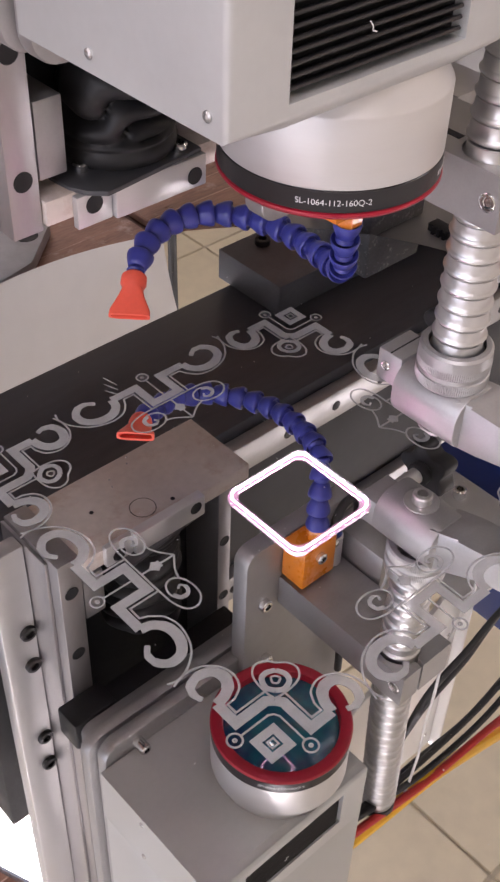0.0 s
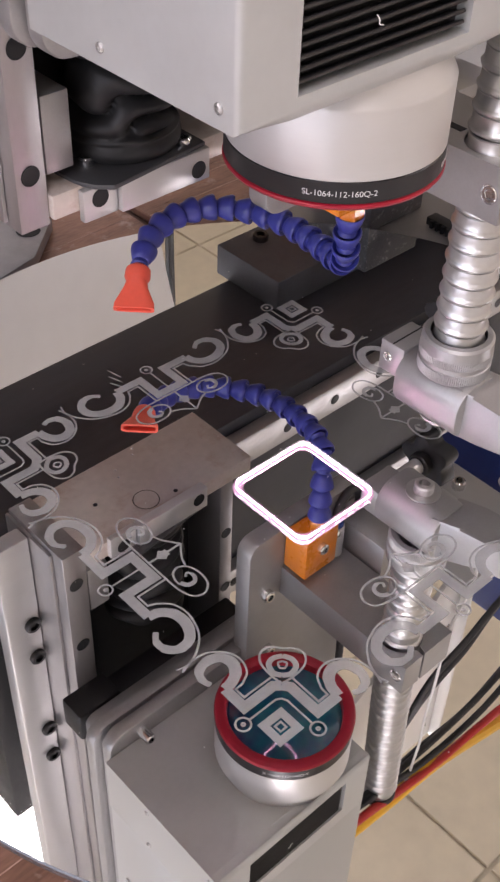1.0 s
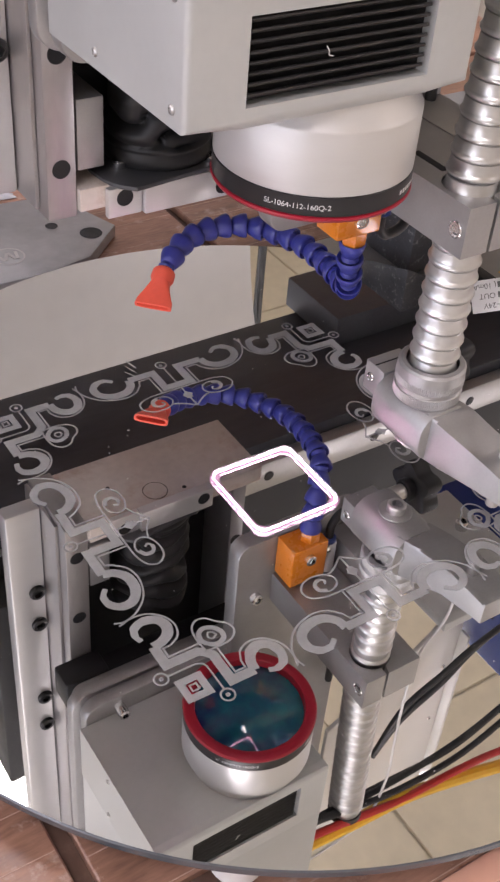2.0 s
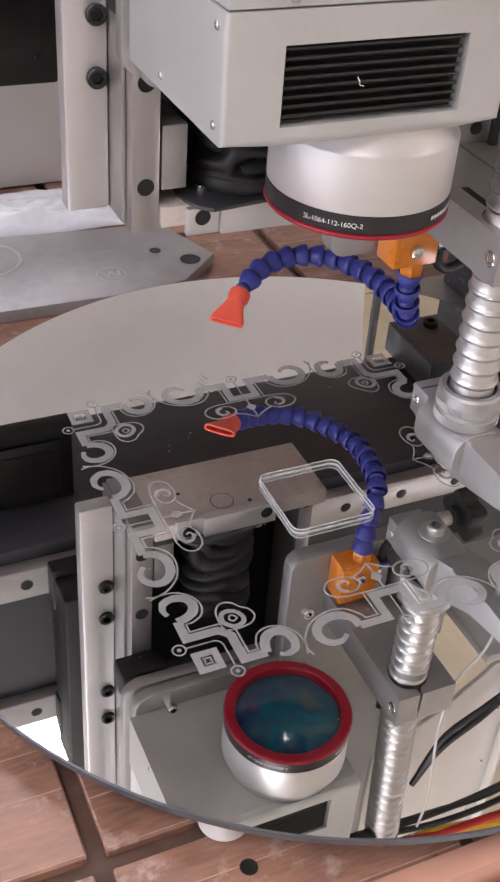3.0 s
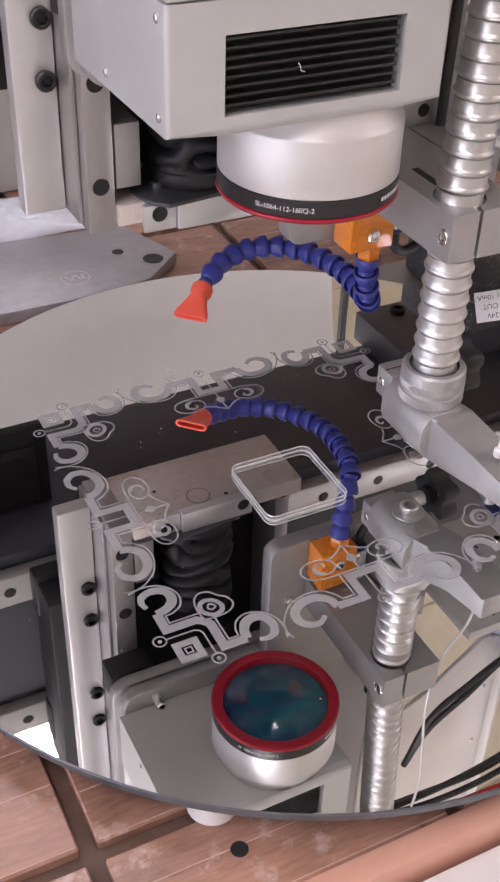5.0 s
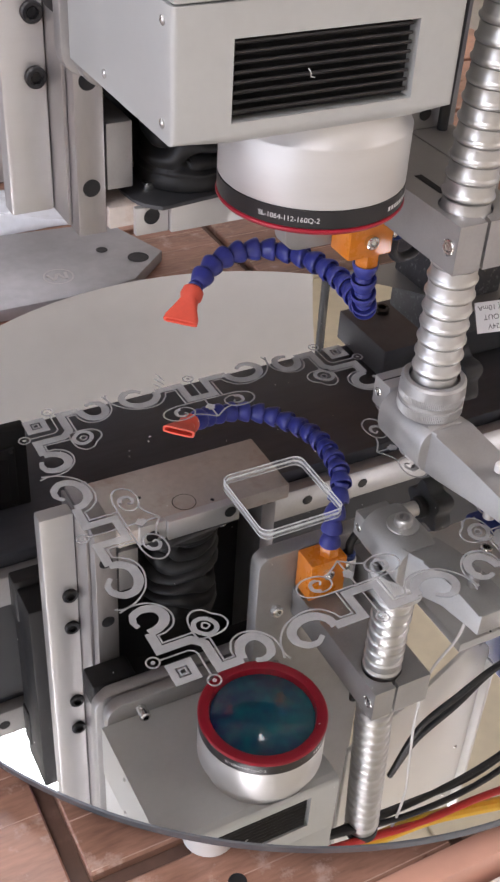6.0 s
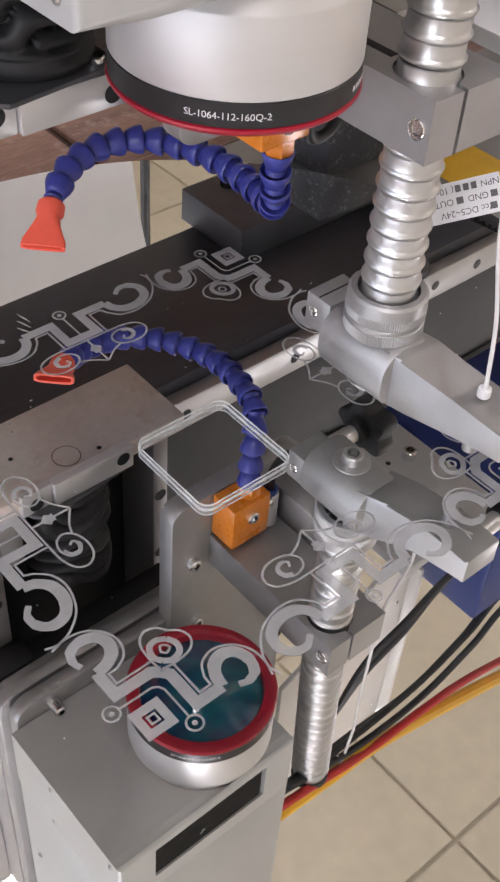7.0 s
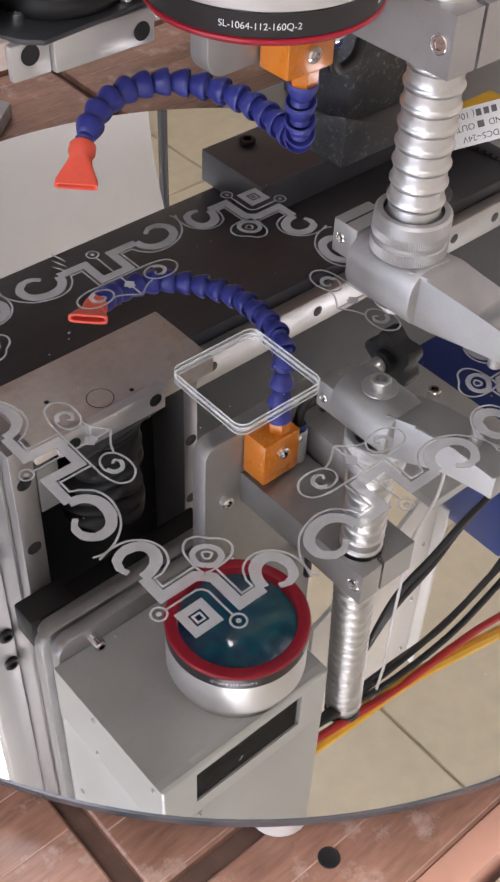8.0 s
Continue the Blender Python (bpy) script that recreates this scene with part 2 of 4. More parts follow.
def socket_screw(name, p, d, r=0.005, h=0.005, mat="chrome", parent=None, washer=0.0):
    """Cap screw whose head points along d, with a hexagon socket sunk into it."""
    bm = lathe([(r * 0.98, 0), (r, 0.0006), (r, h - 0.0008), (r - 0.0008, h), (r * 0.56, h)], 24)
    hexr = [bm.verts.new((r * 0.56 * math.cos(k * math.pi / 3), r * 0.56 * math.sin(k * math.pi / 3), h - 0.0001)) for k in range(6)]
    hexd = [bm.verts.new((v.co.x, v.co.y, h - 0.7 * h)) for v in hexr]
    for k in range(6):
        bm.faces.new((hexr[k], hexr[(k + 1) % 6], hexd[(k + 1) % 6], hexd[k]))
    bm.faces.new(hexd)
    if washer:
        merge(bm, lathe([(0, 0), (washer, 0), (washer, 0.0009), (0, 0.0009)], 28))
    bmesh.ops.transform(bm, matrix=aim(p, d), verts=bm.verts)
    return part(name, bm, mat, parent)


def hole_disc(name, p, d, r, parent):
    """A drilled hole as a flat black disc on the surface; the bore's shade is its colour."""
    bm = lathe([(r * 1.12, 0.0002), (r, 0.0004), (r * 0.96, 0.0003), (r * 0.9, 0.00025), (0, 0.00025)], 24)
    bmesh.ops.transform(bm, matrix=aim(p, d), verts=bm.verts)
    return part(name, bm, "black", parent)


def rounded_outline(x0, x1, y0, y1, r, n=8, corners=(1, 1, 1, 1)):
    pts = []
    for k, (cx, cy, a) in enumerate(((x1 - r, y1 - r, 0), (x0 + r, y1 - r, 90), (x0 + r, y0 + r, 180), (x1 - r, y0 + r, 270))):
        if corners[k]:
            pts += [(cx + r * math.cos(radians(a + 90 * j / n)), cy + r * math.sin(radians(a + 90 * j / n))) for j in range(n + 1)]
        else:
            pts.append(((x1, y1), (x0, y1), (x0, y0), (x1, y0))[k])
    return pts


def extrude(outline, h, m=None, bevel=0.0):
    bm = bmesh.new()
    f = bm.faces.new([bm.verts.new((x, y, 0)) for x, y in outline])
    r = bmesh.ops.extrude_face_region(bm, geom=[f])
    bmesh.ops.translate(bm, vec=(0, 0, h), verts=[g for g in r["geom"] if isinstance(g, bmesh.types.BMVert)])
    if bevel:
        es = [e for e in bm.edges if abs(e.verts[0].co.z - e.verts[1].co.z) < 1e-7]
        bmesh.ops.bevel(bm, geom=es, offset=bevel, segments=2, profile=0.5, affect="EDGES")
    if m is not None:
        bmesh.ops.transform(bm, matrix=m, verts=bm.verts)
    return bm


UPRIGHT = Matrix(((1, 0, 0, 0), (0, 0, -1, 0), (0, 1, 0, 0), (0, 0, 0, 1)))   # outline x, y -> world x, z; thickness towards -y


def standing(outline, y0, y1, bevel=0.0008):
    return extrude(outline, y1 - y0, Matrix.Translation((0, y1, 0)) @ UPRIGHT, bevel)


def writing(name, text, size, m, mat, parent, depth=0.0):
    cu = bpy.data.curves.new(name, "FONT")
    cu.body, cu.size, cu.align_x, cu.align_y, cu.extrude = text, size, "CENTER", "CENTER", depth
    tmp = bpy.data.objects.new(name, cu)
    me = bpy.data.meshes.new_from_object(tmp)
    bpy.data.objects.remove(tmp)
    me.materials.clear()
    me.materials.append(MAT[mat])
    ob = new(name, me)
    ob.parent = parent
    ob.matrix_basis = m
    return ob


# ---------------------------------------------------------------- the room
ROOM_X0, ROOM_X1, ROOM_Y0, ROOM_Y1, FLOOR, CEIL = -2.2, 3.4, -2.4, 3.6, -0.92, 1.95


def build_room():
    tagged(part("floor", box(ROOM_X0 - 0.1, ROOM_X1 + 0.1, ROOM_Y0 - 0.1, ROOM_Y1 + 0.1, FLOOR - 0.1, FLOOR, 0), "floor"),
           "grey workshop floor", "floor", kind="structure")
    for name, b in (("wall_north", (ROOM_X0, ROOM_X1, ROOM_Y1, ROOM_Y1 + 0.1)), ("wall_south", (ROOM_X0, ROOM_X1, ROOM_Y0 - 0.1, ROOM_Y0)),
                    ("wall_east", (ROOM_X1, ROOM_X1 + 0.1, ROOM_Y0, ROOM_Y1))):
        tagged(part(name, box(*b, FLOOR, CEIL, 0), "wall"), "cream painted workshop wall", "wall", kind="structure")
    # unseen west wall with one wide opening, added to let side light in
    bm = bmesh.new()
    for b in ((ROOM_Y0, -1.6, FLOOR, CEIL), (1.8, ROOM_Y1, FLOOR, CEIL), (-1.6, 1.8, FLOOR, 0.1), (-1.6, 1.8, 1.7, CEIL)):
        add_box(bm, ROOM_X0 - 0.1, ROOM_X0, *b)
    tagged(part("wall_west", bm, "wall"), "cream workshop wall, unseen, with a wide opening added for light", "wall", kind="structure")
    bm = bmesh.new()
    add_box(bm, ROOM_X0 - 0.1, ROOM_X1 + 0.1, ROOM_Y0 - 0.1, ROOM_Y1 + 0.1, CEIL + 0.012, CEIL + 0.1)
    bm2 = bmesh.new()
    x = 1.065 - 0.6 * 6
    while x < ROOM_X1:
        y = 0.306 - 0.6 * 5
        while y < ROOM_Y1:
            add_box(bm2, x + 0.006, x + 0.594, y + 0.006, y + 0.594, CEIL, CEIL + 0.011)
            y += 0.6
        x += 0.6
    tagged(part("ceiling", bm, "joint"), "dark joints of a panelled ceiling", "ceiling", kind="structure")
    tagged(part("ceiling", bm2, "ceiling"), "cream square ceiling panels", "ceiling", kind="structure")


build_room()
# large soft lamp added before the unseen west opening as side fill
area_lamp("added_side_light", look((ROOM_X0 + 0.03, 0.1, 0.9), (0.1, 0.1, 0.95)), 3.2, 1.5, 52, (0.90, 0.96, 1.0))


def ceiling_lamp(x, y, watts, name="ceiling_lamp"):
    t = thing(name, "flat white rectangular ceiling light", "lamp", "ceiling lights", at=(x, y, CEIL))
    part("frame", box(-0.31, 0.31, -0.61, 0.61, -0.03, 0.0, 0.002), "white", t)
    part("diffuser", box(-0.295, 0.295, -0.595, 0.595, -0.034, -0.029, 0), "lamp", t)
    area_lamp("ceiling_light", pose(x, y, CEIL - 0.04), 0.58, 1.18, watts, (1.0, 0.97, 0.94))


# the second lamp shows in the mirror; the other three are unseen, added as fill
ceiling_lamp(-0.80, -0.9, 14)
ceiling_lamp(0.30, 1.22, 22)
ceiling_lamp(2.4, -1.2, 16)
ceiling_lamp(-1.2, 2.2, 14)

# ---------------------------------------------------------------- the table
TABLE = -0.023
CUTS_X = [-0.077 + 0.155 * k for k in range(-6, 5)]
CUTS_Y = [-0.070 + 0.135 * k for k in range(0, 7)]
TABLE_Y0 = -0.120


def build_table():
    t = thing("machine_table", "brown laminate machine table with a grid of grooves", "table", at=(0, 0, 0))
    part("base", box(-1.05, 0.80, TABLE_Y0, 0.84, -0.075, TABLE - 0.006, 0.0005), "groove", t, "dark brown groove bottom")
    part("edge_band", box(-1.05, 0.80, TABLE_Y0 - 0.0125, TABLE_Y0 - 0.0003, -0.075, TABLE + 0.0005, 0.001), "edge", t, "salmon edge band")
    xs = [-1.05] + [c for c in CUTS_X if -1.0 < c < 0.78] + [0.80]
    ys = [TABLE_Y0] + CUTS_Y + [0.84]
    g = 0.0042
    for i in range(len(xs) - 1):
        for j in range(len(ys) - 1):
            x0, x1 = xs[i] + (g if i else 0), xs[i + 1] - (g if i < len(xs) - 2 else 0)
            y0, y1 = ys[j] + (g if j else 0), ys[j + 1] - (g if j < len(ys) - 2 else 0)
            bm = box(x0, x1, y0, y1, TABLE - 0.0062, TABLE + 0.0003 * ((i * 7 + j * 3) % 3), 0.0009, 1)
            slab = part("slab", bm, "table", t)
            if -0.45 < x0 < 0.40:
                rng = random.Random(i * 31 + j)
                top = TABLE + 0.0003 * ((i * 7 + j * 3) % 3)
                y = y0 + 0.0012
                while y < y1 - 0.001:
                    bm = add_box(bmesh.new(), x0 + 0.001, x1 - 0.001, y, y + rng.uniform(0.0003, 0.0007), top - 0.0005, top + 0.00025)
                    y += rng.uniform(0.016, 0.038)
                    part("score_line", bm, "score", slab)
    hole_disc("bolt_hole", (-0.019, -0.0955, TABLE + 0.0007), (0, 0, 1), 0.0036, t)
    # legs down to the floor
    for x in (-1.0, 0.76):
        for y in (-0.09, 0.78):
            part("leg", box(x - 0.03, x + 0.03, y - 0.03, y + 0.03, FLOOR, -0.075, 0.002), "plate", t)
    p = thing("front_panel", "white enamelled sheet beside the table", "panel")
    part("sheet", box(-1.05, 0.80, -0.42, -0.136, -0.10, -0.034, 0.003), "white", p)
    for x in (-0.98, 0.73):
        part("leg", box(x - 0.03, x + 0.03, -0.30, -0.24, FLOOR, -0.10, 0.002), "plate", p)


build_table()

# ---------------------------------------------------------------- the round mirror
MC, MR = (0.1170, 0.1112), 0.2434
CUT = (0.105, 0.0935, 0.0262)     # centre and half width of the square cut


def build_mirror():
    t = thing("round_mirror", "round mirror with an etched scroll border, lying flat on pucks", "mirror", at=(MC[0], MC[1], -0.005))
    bm = lathe([(0, 0), (MR - 0.0006, 0), (MR, 0.0006), (MR, 0.0044), (MR - 0.0006, 0.0049), (MR - 0.0012, 0.0049)], 160)
    part("glass_edge", bm, "rim", t, "polished glass edge")
    bm = bmesh.new()
    bm.faces.new([bm.verts.new(((MR - 0.0006) * math.cos(2 * math.pi * k / 160), (MR - 0.0006) * math.sin(2 * math.pi * k / 160), 0.005)) for k in range(160)])
    part("bevel", lathe([(MR - 0.0014, 0.00495), (MR - 0.0004, 0.00475), (MR + 0.0001, 0.0042)], 160), "bevel", t, "dark bevelled rim")
    part("reflecting_face", bm, "mirror", t, "clear mirror face", smooth=0)
    return t


ROUND_MIRROR = build_mirror()
for px_, py_ in ((-0.020, -0.070), (0.02, 0.27), (0.27, 0.02), (0.25, 0.27), (0.24, -0.05)):
    k_ = thing("support_puck", "pale plastic puck under the mirror", "spacer", "pucks under the mirror", at=(px_, py_, TABLE + 0.0006))
    part("body", lathe([(0, 0), (0.011, 0), (0.0118, 0.001), (0.0118, 0.016), (0.011, 0.0168), (0, 0.0168)], 28), "white", k_)


# ---------------------------------------------------------------- gantry beam and its surroundings
def build_gantry():
    t = thing("gantry_beam", "black gantry beam with two steel guide rails", "gantry")
    part("body", box(-1.05, 0.80, 0.3475, 0.512, 0.2235, 0.4325, 0.002), "beam", t)
    part("cover", box(-1.03, 0.78, 0.3440, 0.3470, 0.2745, 0.3890, 0.0005), "panel", t, "matt grey cover strip")
    for z in (0.2515, 0.4130):
        r = part("rail", box(-1.03, 0.78, 0.3335, 0.3470, z - 0.0160, z + 0.0160, 0.002), "rail", t, "ground steel guide rail")
        for k in range(30):
            x = -0.976 + 0.06 * k
            # flat black disc on the rail; the hole's shade is in its colour
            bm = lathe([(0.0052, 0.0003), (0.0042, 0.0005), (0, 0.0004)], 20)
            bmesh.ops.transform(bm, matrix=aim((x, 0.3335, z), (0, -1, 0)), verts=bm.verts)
            part("rail_hole_disc", bm, "black", r)
    for x in (-0.98, 0.74):
        part("column", box(x - 0.05, x + 0.05, 0.37, 0.52, TABLE + 0.001, 0.2233, 0.002), "alu", t)
    # block that hangs below the beam
    b = part("stop_block", box(0.430, 0.66, 0.440, 0.528, 0.190, 0.2233, 0.0015), "block", t, "dark grey hanging stop block")
    socket_screw("bolt", (0.470, 0.508, 0.190), (0, 0, -1), 0.008, 0.006, "band", b)


build_gantry()


def build_junction_box():
    t = thing("junction_box", "shallow black junction box with a windowed cover under the beam", "box")
    b = part("body", box(-0.40, 0.0455, 0.4000, 0.4120, 0.1415, 0.2233, 0.002), "black", t)
    for k in range(4):
        x1 = 0.034 - 0.11 * k
        part("window_frame", box(x1 - 0.095, x1, 0.3970, 0.3998, 0.1580, 0.2200, 0.001), "rubber", b)
        part("window_pane", box(x1 - 0.088, x1 - 0.007, 0.3960, 0.3969, 0.1670, 0.2110, 0.0004), "band", b, "dark window pane")
        for z in (0.161, 0.217):
            socket_screw("screw", (x1 - 0.0035, 0.3970, z), (0, -1, 0), 0.0016, 0.001, "band", b)


build_junction_box()
t_ = thing("rear_tray", "white enamelled tray behind the gantry", "tray")
part("front", box(-0.60, 0.16, 0.6000, 0.6030, TABLE + 0.0012, 0.075, 0.0008), "white", t_)
part("bottom", box(-0.60, 0.16, 0.6034, 0.700, TABLE + 0.0012, TABLE + 0.004, 0.0008), "white", t_)
t_ = thing("hanging_cable", "dark cable hanging beside the rear cover", "cable")
part("wire", tube(spline([(0.606, 0.815, TABLE + 0.004), (0.604, 0.815, 0.12), (0.598, 0.812, 0.34), (0.600, 0.812, 0.55), (0.612, 0.815, 1.0), (0.62, 0.82, CEIL - 0.001)], 10), 0.0060, 10), "cable", t_)


def build_base_plate():
    t = thing("base_plate", "scuffed aluminium plate lying on the table", "plate")
    out = [(-0.40, 0.378), (0.10, 0.370), (0.135, 0.378), (0.172, 0.412), (0.150, 0.475), (-0.40, 0.53)]
    part("slab", extrude(out, 0.010, Matrix.Translation((0, 0, TABLE + 0.0008)), 0.0008), "plate", t)
    z = TABLE + 0.0109
    for p, r in (((0.150, 0.408), 0.0075), ((0.128, 0.430), 0.0042)):
        hole_disc("hole", (*p, z), (0, 0, 1), r, t)
    for c, r0, r1 in (((0.082, 0.402), 0.0105, 0.0118), ((-0.005, 0.452), 0.026, 0.0285)):
        part("engraved_ring", lathe([(r0, 0.0003), (r1, 0.0003)], 40, Matrix.Translation((*c, z))), "alu", t)
    for k in range(4):
        bm = add_box(bmesh.new(), -0.0012, 0.0012, -0.005, 0.005, 0, 0.0003)
        bmesh.ops.transform(bm, matrix=pose(0.076 + 0.004 * k, 0.402, z, 0, 0, (20, -25, 15, -10)[k]), verts=bm.verts)
        part("engraved_mark", bm, "alu", t)


build_base_plate()
t_ = thing("back_cover", "smooth grey sheet metal cover behind the gantry", "cover")
prof_ = [(0.800 - max(0.0, z_ - 0.26) ** 2 * 1.0, z_) for z_ in [TABLE + 0.002, 0.10] + [0.26 + 0.014 * k_ for k_ in range(19)]]
back_ = [(y_ + 0.003, z_) for y_, z_ in prof_]
bm_ = extrude([(z_, y_) for y_, z_ in prof_] + [(z_, y_) for y_, z_ in back_[::-1]], 1.616, Matrix(((0, 0, 1, -1.05), (0, 1, 0, 0), (1, 0, 0, 0), (0, 0, 0, 1))))
part("sheet", bm_, "sheet", t_)
part("flange", box(-1.05, 0.566, 0.8034, 0.835, 0.137, 0.140, 0.0006), "sheet", t_)
for x_ in (-1.0, 0.53):
    part("stiffener", box(x_ - 0.015, x_ + 0.015, 0.8034, 0.835, TABLE + 0.002, 0.1368, 0.001), "sheet", t_)


def crumpled(name, cx, cy, wx, wy, z, h, mat, seed):
    bm = bmesh.new()
    bmesh.ops.create_grid(bm, x_segments=36, y_segments=28, size=1)
    for v in bm.verts:
        x, y = v.co.x, v.co.y
        n = noise.fractal(Vector((x * 2.1 + seed, y * 2.3, seed)), 0.9, 2.1, 5)
        ridge = abs(noise.noise(Vector((x * 3 + seed, y * 2 - seed, 3.3))))
        e = max(0.0, 1 - max(abs(x), abs(y)) ** 4)
        v.co = Vector((cx + wx * (x + 0.05 * n), cy + wy * (y + 0.07 * n), z + h * e * (0.35 + 0.5 * abs(n) + 0.6 * ridge)))
    r = bmesh.ops.extrude_face_region(bm, geom=list(bm.faces))
    bmesh.ops.translate(bm, vec=(0, 0, -0.0004), verts=[g for g in r["geom"] if isinstance(g, bmesh.types.BMVert)])
    return part(name, bm, mat, None, smooth=60)


tagged(crumpled("plastic_bag", -0.02, 0.535, 0.15, 0.035, TABLE + 0.0016, 0.022, "film", 4.0), "crumpled clear plastic bag on the table", "bag")


# ---------------------------------------------------------------- lifting column behind the laser head
def build_column():
    t = thing("lifting_column", "aluminium lifting column carrying the laser head", "column", at=(0.0012, 0.0020, -0.0015))
    left = part("side_plate", box(0.0078, 0.0336, 0.254, 0.2670, 0.1180, 0.62, 0.0022), "barrel", t)
    for z in (0.1968, 0.2309, 0.3168, 0.3509):
        socket_screw("bolt", (0.0266, 0.2540, z), (0, -1, 0), 0.0060, 0.0035, "band", left)
    rail = part("rail_plate", box(0.0365, 0.053, 0.222, 0.2810, 0.1150, 0.62, 0.0008), "steel", t, "ground steel rail plate")
    part("rail_lip", box(0.0338, 0.0362, 0.232, 0.2810, 0.1180, 0.62, 0.0005), "steel", t)
    for z in (0.1433, 0.203, 0.263):
        hole_disc("bolt_hole", (0.0446, 0.222, z), (0, -1, 0), 0.0046, rail)
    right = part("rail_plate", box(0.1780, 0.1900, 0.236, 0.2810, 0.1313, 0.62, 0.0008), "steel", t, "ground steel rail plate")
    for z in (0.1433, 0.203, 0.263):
        hole_disc("bolt_hole", (0.184, 0.236, z), (0, -1, 0), 0.0042, right)
    part("back_panel", box(0.0533, 0.1777, 0.272, 0.2810, 0.1312, 0.62, 0.0005), "black", t, "black back panel")
    end = part("end_plate", box(0.0533, 0.1900, 0.2190, 0.2808, 0.1180, 0.1310, 0.001), "steel_rust", t, "rust-stained steel end plate")
    bm = lathe([(0.0083, 0.0003), (0, 0.0003)], 32, aim((0.1098, 0.2325, 0.1180), (0, 0, -1)))
    part("bearing_plug", bm, "steel_rust", end)
    # flat dark ring; the shade of the groove round the plug is painted
    part("plug_shade_ring", lathe([(0.0089, 0.0002), (0.0083, 0.0002)], 40, aim((0.1098, 0.2325, 0.1180), (0, 0, -1))), "band", end)
    for p in ((0.082, 0.250), (0.1296, 0.2265)):
        hole_disc("screw_hole", (*p, 0.1180), (0, 0, -1), 0.0014, end)
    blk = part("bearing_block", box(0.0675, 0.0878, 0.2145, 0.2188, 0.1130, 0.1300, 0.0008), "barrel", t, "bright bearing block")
    hole_disc("bolt_hole", (0.0773, 0.2145, 0.1240), (0, -1, 0), 0.0044, blk)
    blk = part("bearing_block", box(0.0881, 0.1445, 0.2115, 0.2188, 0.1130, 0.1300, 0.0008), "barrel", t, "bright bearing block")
    hole_disc("bolt_hole", (0.1368, 0.2115, 0.1200), (0, -1, 0), 0.0042, blk)
    fl = part("flange_plate", extrude([(0.140, 0.256), (0.0700, 0.256), (0.0652, 0.240), (0.0640, 0.228), (0.0655, 0.215), (0.0700, 0.206), (0.0775, 0.1995), (0.0860, 0.2005), (0.140, 0.2070)], 0.0026,
                                      Matrix.Translation((0.0031, 0.0070, 0.1302)), 0.0005), "flange", t, "dark grey flange plate")
    socket_screw("bolt", (0.0831, 0.2325, 0.1328), (0, 0, 1), 0.0044, 0.0042, "chrome", fl)
    socket_screw("bolt", (0.1331, 0.2190, 0.1328), (0, 0, 1), 0.0042, 0.0038, "chrome", fl)
    # rubber bellows: soft uneven folds
    n = 110
    bm = bmesh.new()
    rings = []
    steps = 8 * 16
    for i in range(steps + 1):
        f = i / 16
        zz = 0.1332 + 0.0112 * f
        ring = []
        soft = min(1.0, max(0.0, (f - 0.9) / 0.6))
        for k in range(n):
            a = 2 * math.pi * k / n
            wob = noise.noise(Vector((math.cos(a) * 1.1, math.sin(a) * 1.1, f * 0.35)))
            wob2 = noise.noise(Vector((math.cos(a) * 2.4 + 5, math.sin(a) * 2.4, f * 0.9)))
            bead = 0.0296 + 0.0016 * abs(math.sin(math.pi * f * 1.25)) ** 0.7
            ph = f * 0.80 + soft * (0.95 * wob + 0.26 * math.sin(2 * a + 0.9 * f))
            fold = 0.0200 + 0.0092 * abs(math.sin(math.pi * ph)) ** 0.5 + 0.0022 * wob + 0.0011 * wob2
            r = bead * (1 - soft) + fold * soft
            ring.append(bm.verts.new((0.1120 + r * math.cos(a), 0.2430 + 0.96 * r * math.sin(a), zz + soft * 0.0075 * wob)))
        rings.append(ring)
    for a, b in zip(rings, rings[1:]):
        for k in range(n):
            bm.faces.new((a[k], a[(k + 1) % n], b[(k + 1) % n], b[k]))
    part("bellows", bm, "rubber", t, "folded black rubber bellows", smooth=80)
    # slide of the carriage
    part("carriage", box(0.058, 0.172, 0.2003, 0.2215, 0.252, 0.62, 0.0015), "black", t, "black carriage block")
    part("carriage_rail_block", box(0.0225, 0.0572, 0.2003, 0.2215, 0.243, 0.270, 0.002), "black", t)
    part("mounting_plate", standing(rounded_outline(0.0260, 0.196, 0.2445, 0.62, 0.008, 6, (0, 0, 1, 1)), 0.1823, 0.2000, 0.0012), "alu_cast", t, "rounded aluminium mounting plate")
    b2 = part("inner_block", box(0.0545, 0.0700, 0.2235, 0.2700, 0.1395, 0.178, 0.001), "alu_cast", t)
    for k, (y0, y1, z0, x0) in enumerate(((0.1600, 0.1700, 0.2220, 0.0185), (0.1726, 0.1820, 0.2235, 0.0140))):
        p = part("mounting_plate", standing(rounded_outline(x0, 0.200, z0, 0.62, 0.013, 8, (0, 0, 1, 1)), y0, y1, 0.0015), "alu_cast", t,
                 "rounded aluminium mounting plate")
        if k == 0:
            socket_screw("screw", (0.0437, 0.160, 0.2315), (0, -1, 0), 0.0040, 0.0105, "chrome", p)
            socket_screw("screw", (0.1500, 0.160, 0.2308), (0, -1, 0), 0.0040, 0.0105, "chrome", p)
    part("spacer", box(0.024, 0.19, 0.1702, 0.1724, 0.232, 0.62, 0), "black", t)
    return t


build_column()
t_ = thing("beam_carriage", "black bearing carriage between column and beam", "carriage")
part("body", box(0.0035, 0.204, 0.2880, 0.3330, 0.236, 0.46, 0.002), "black", t_)
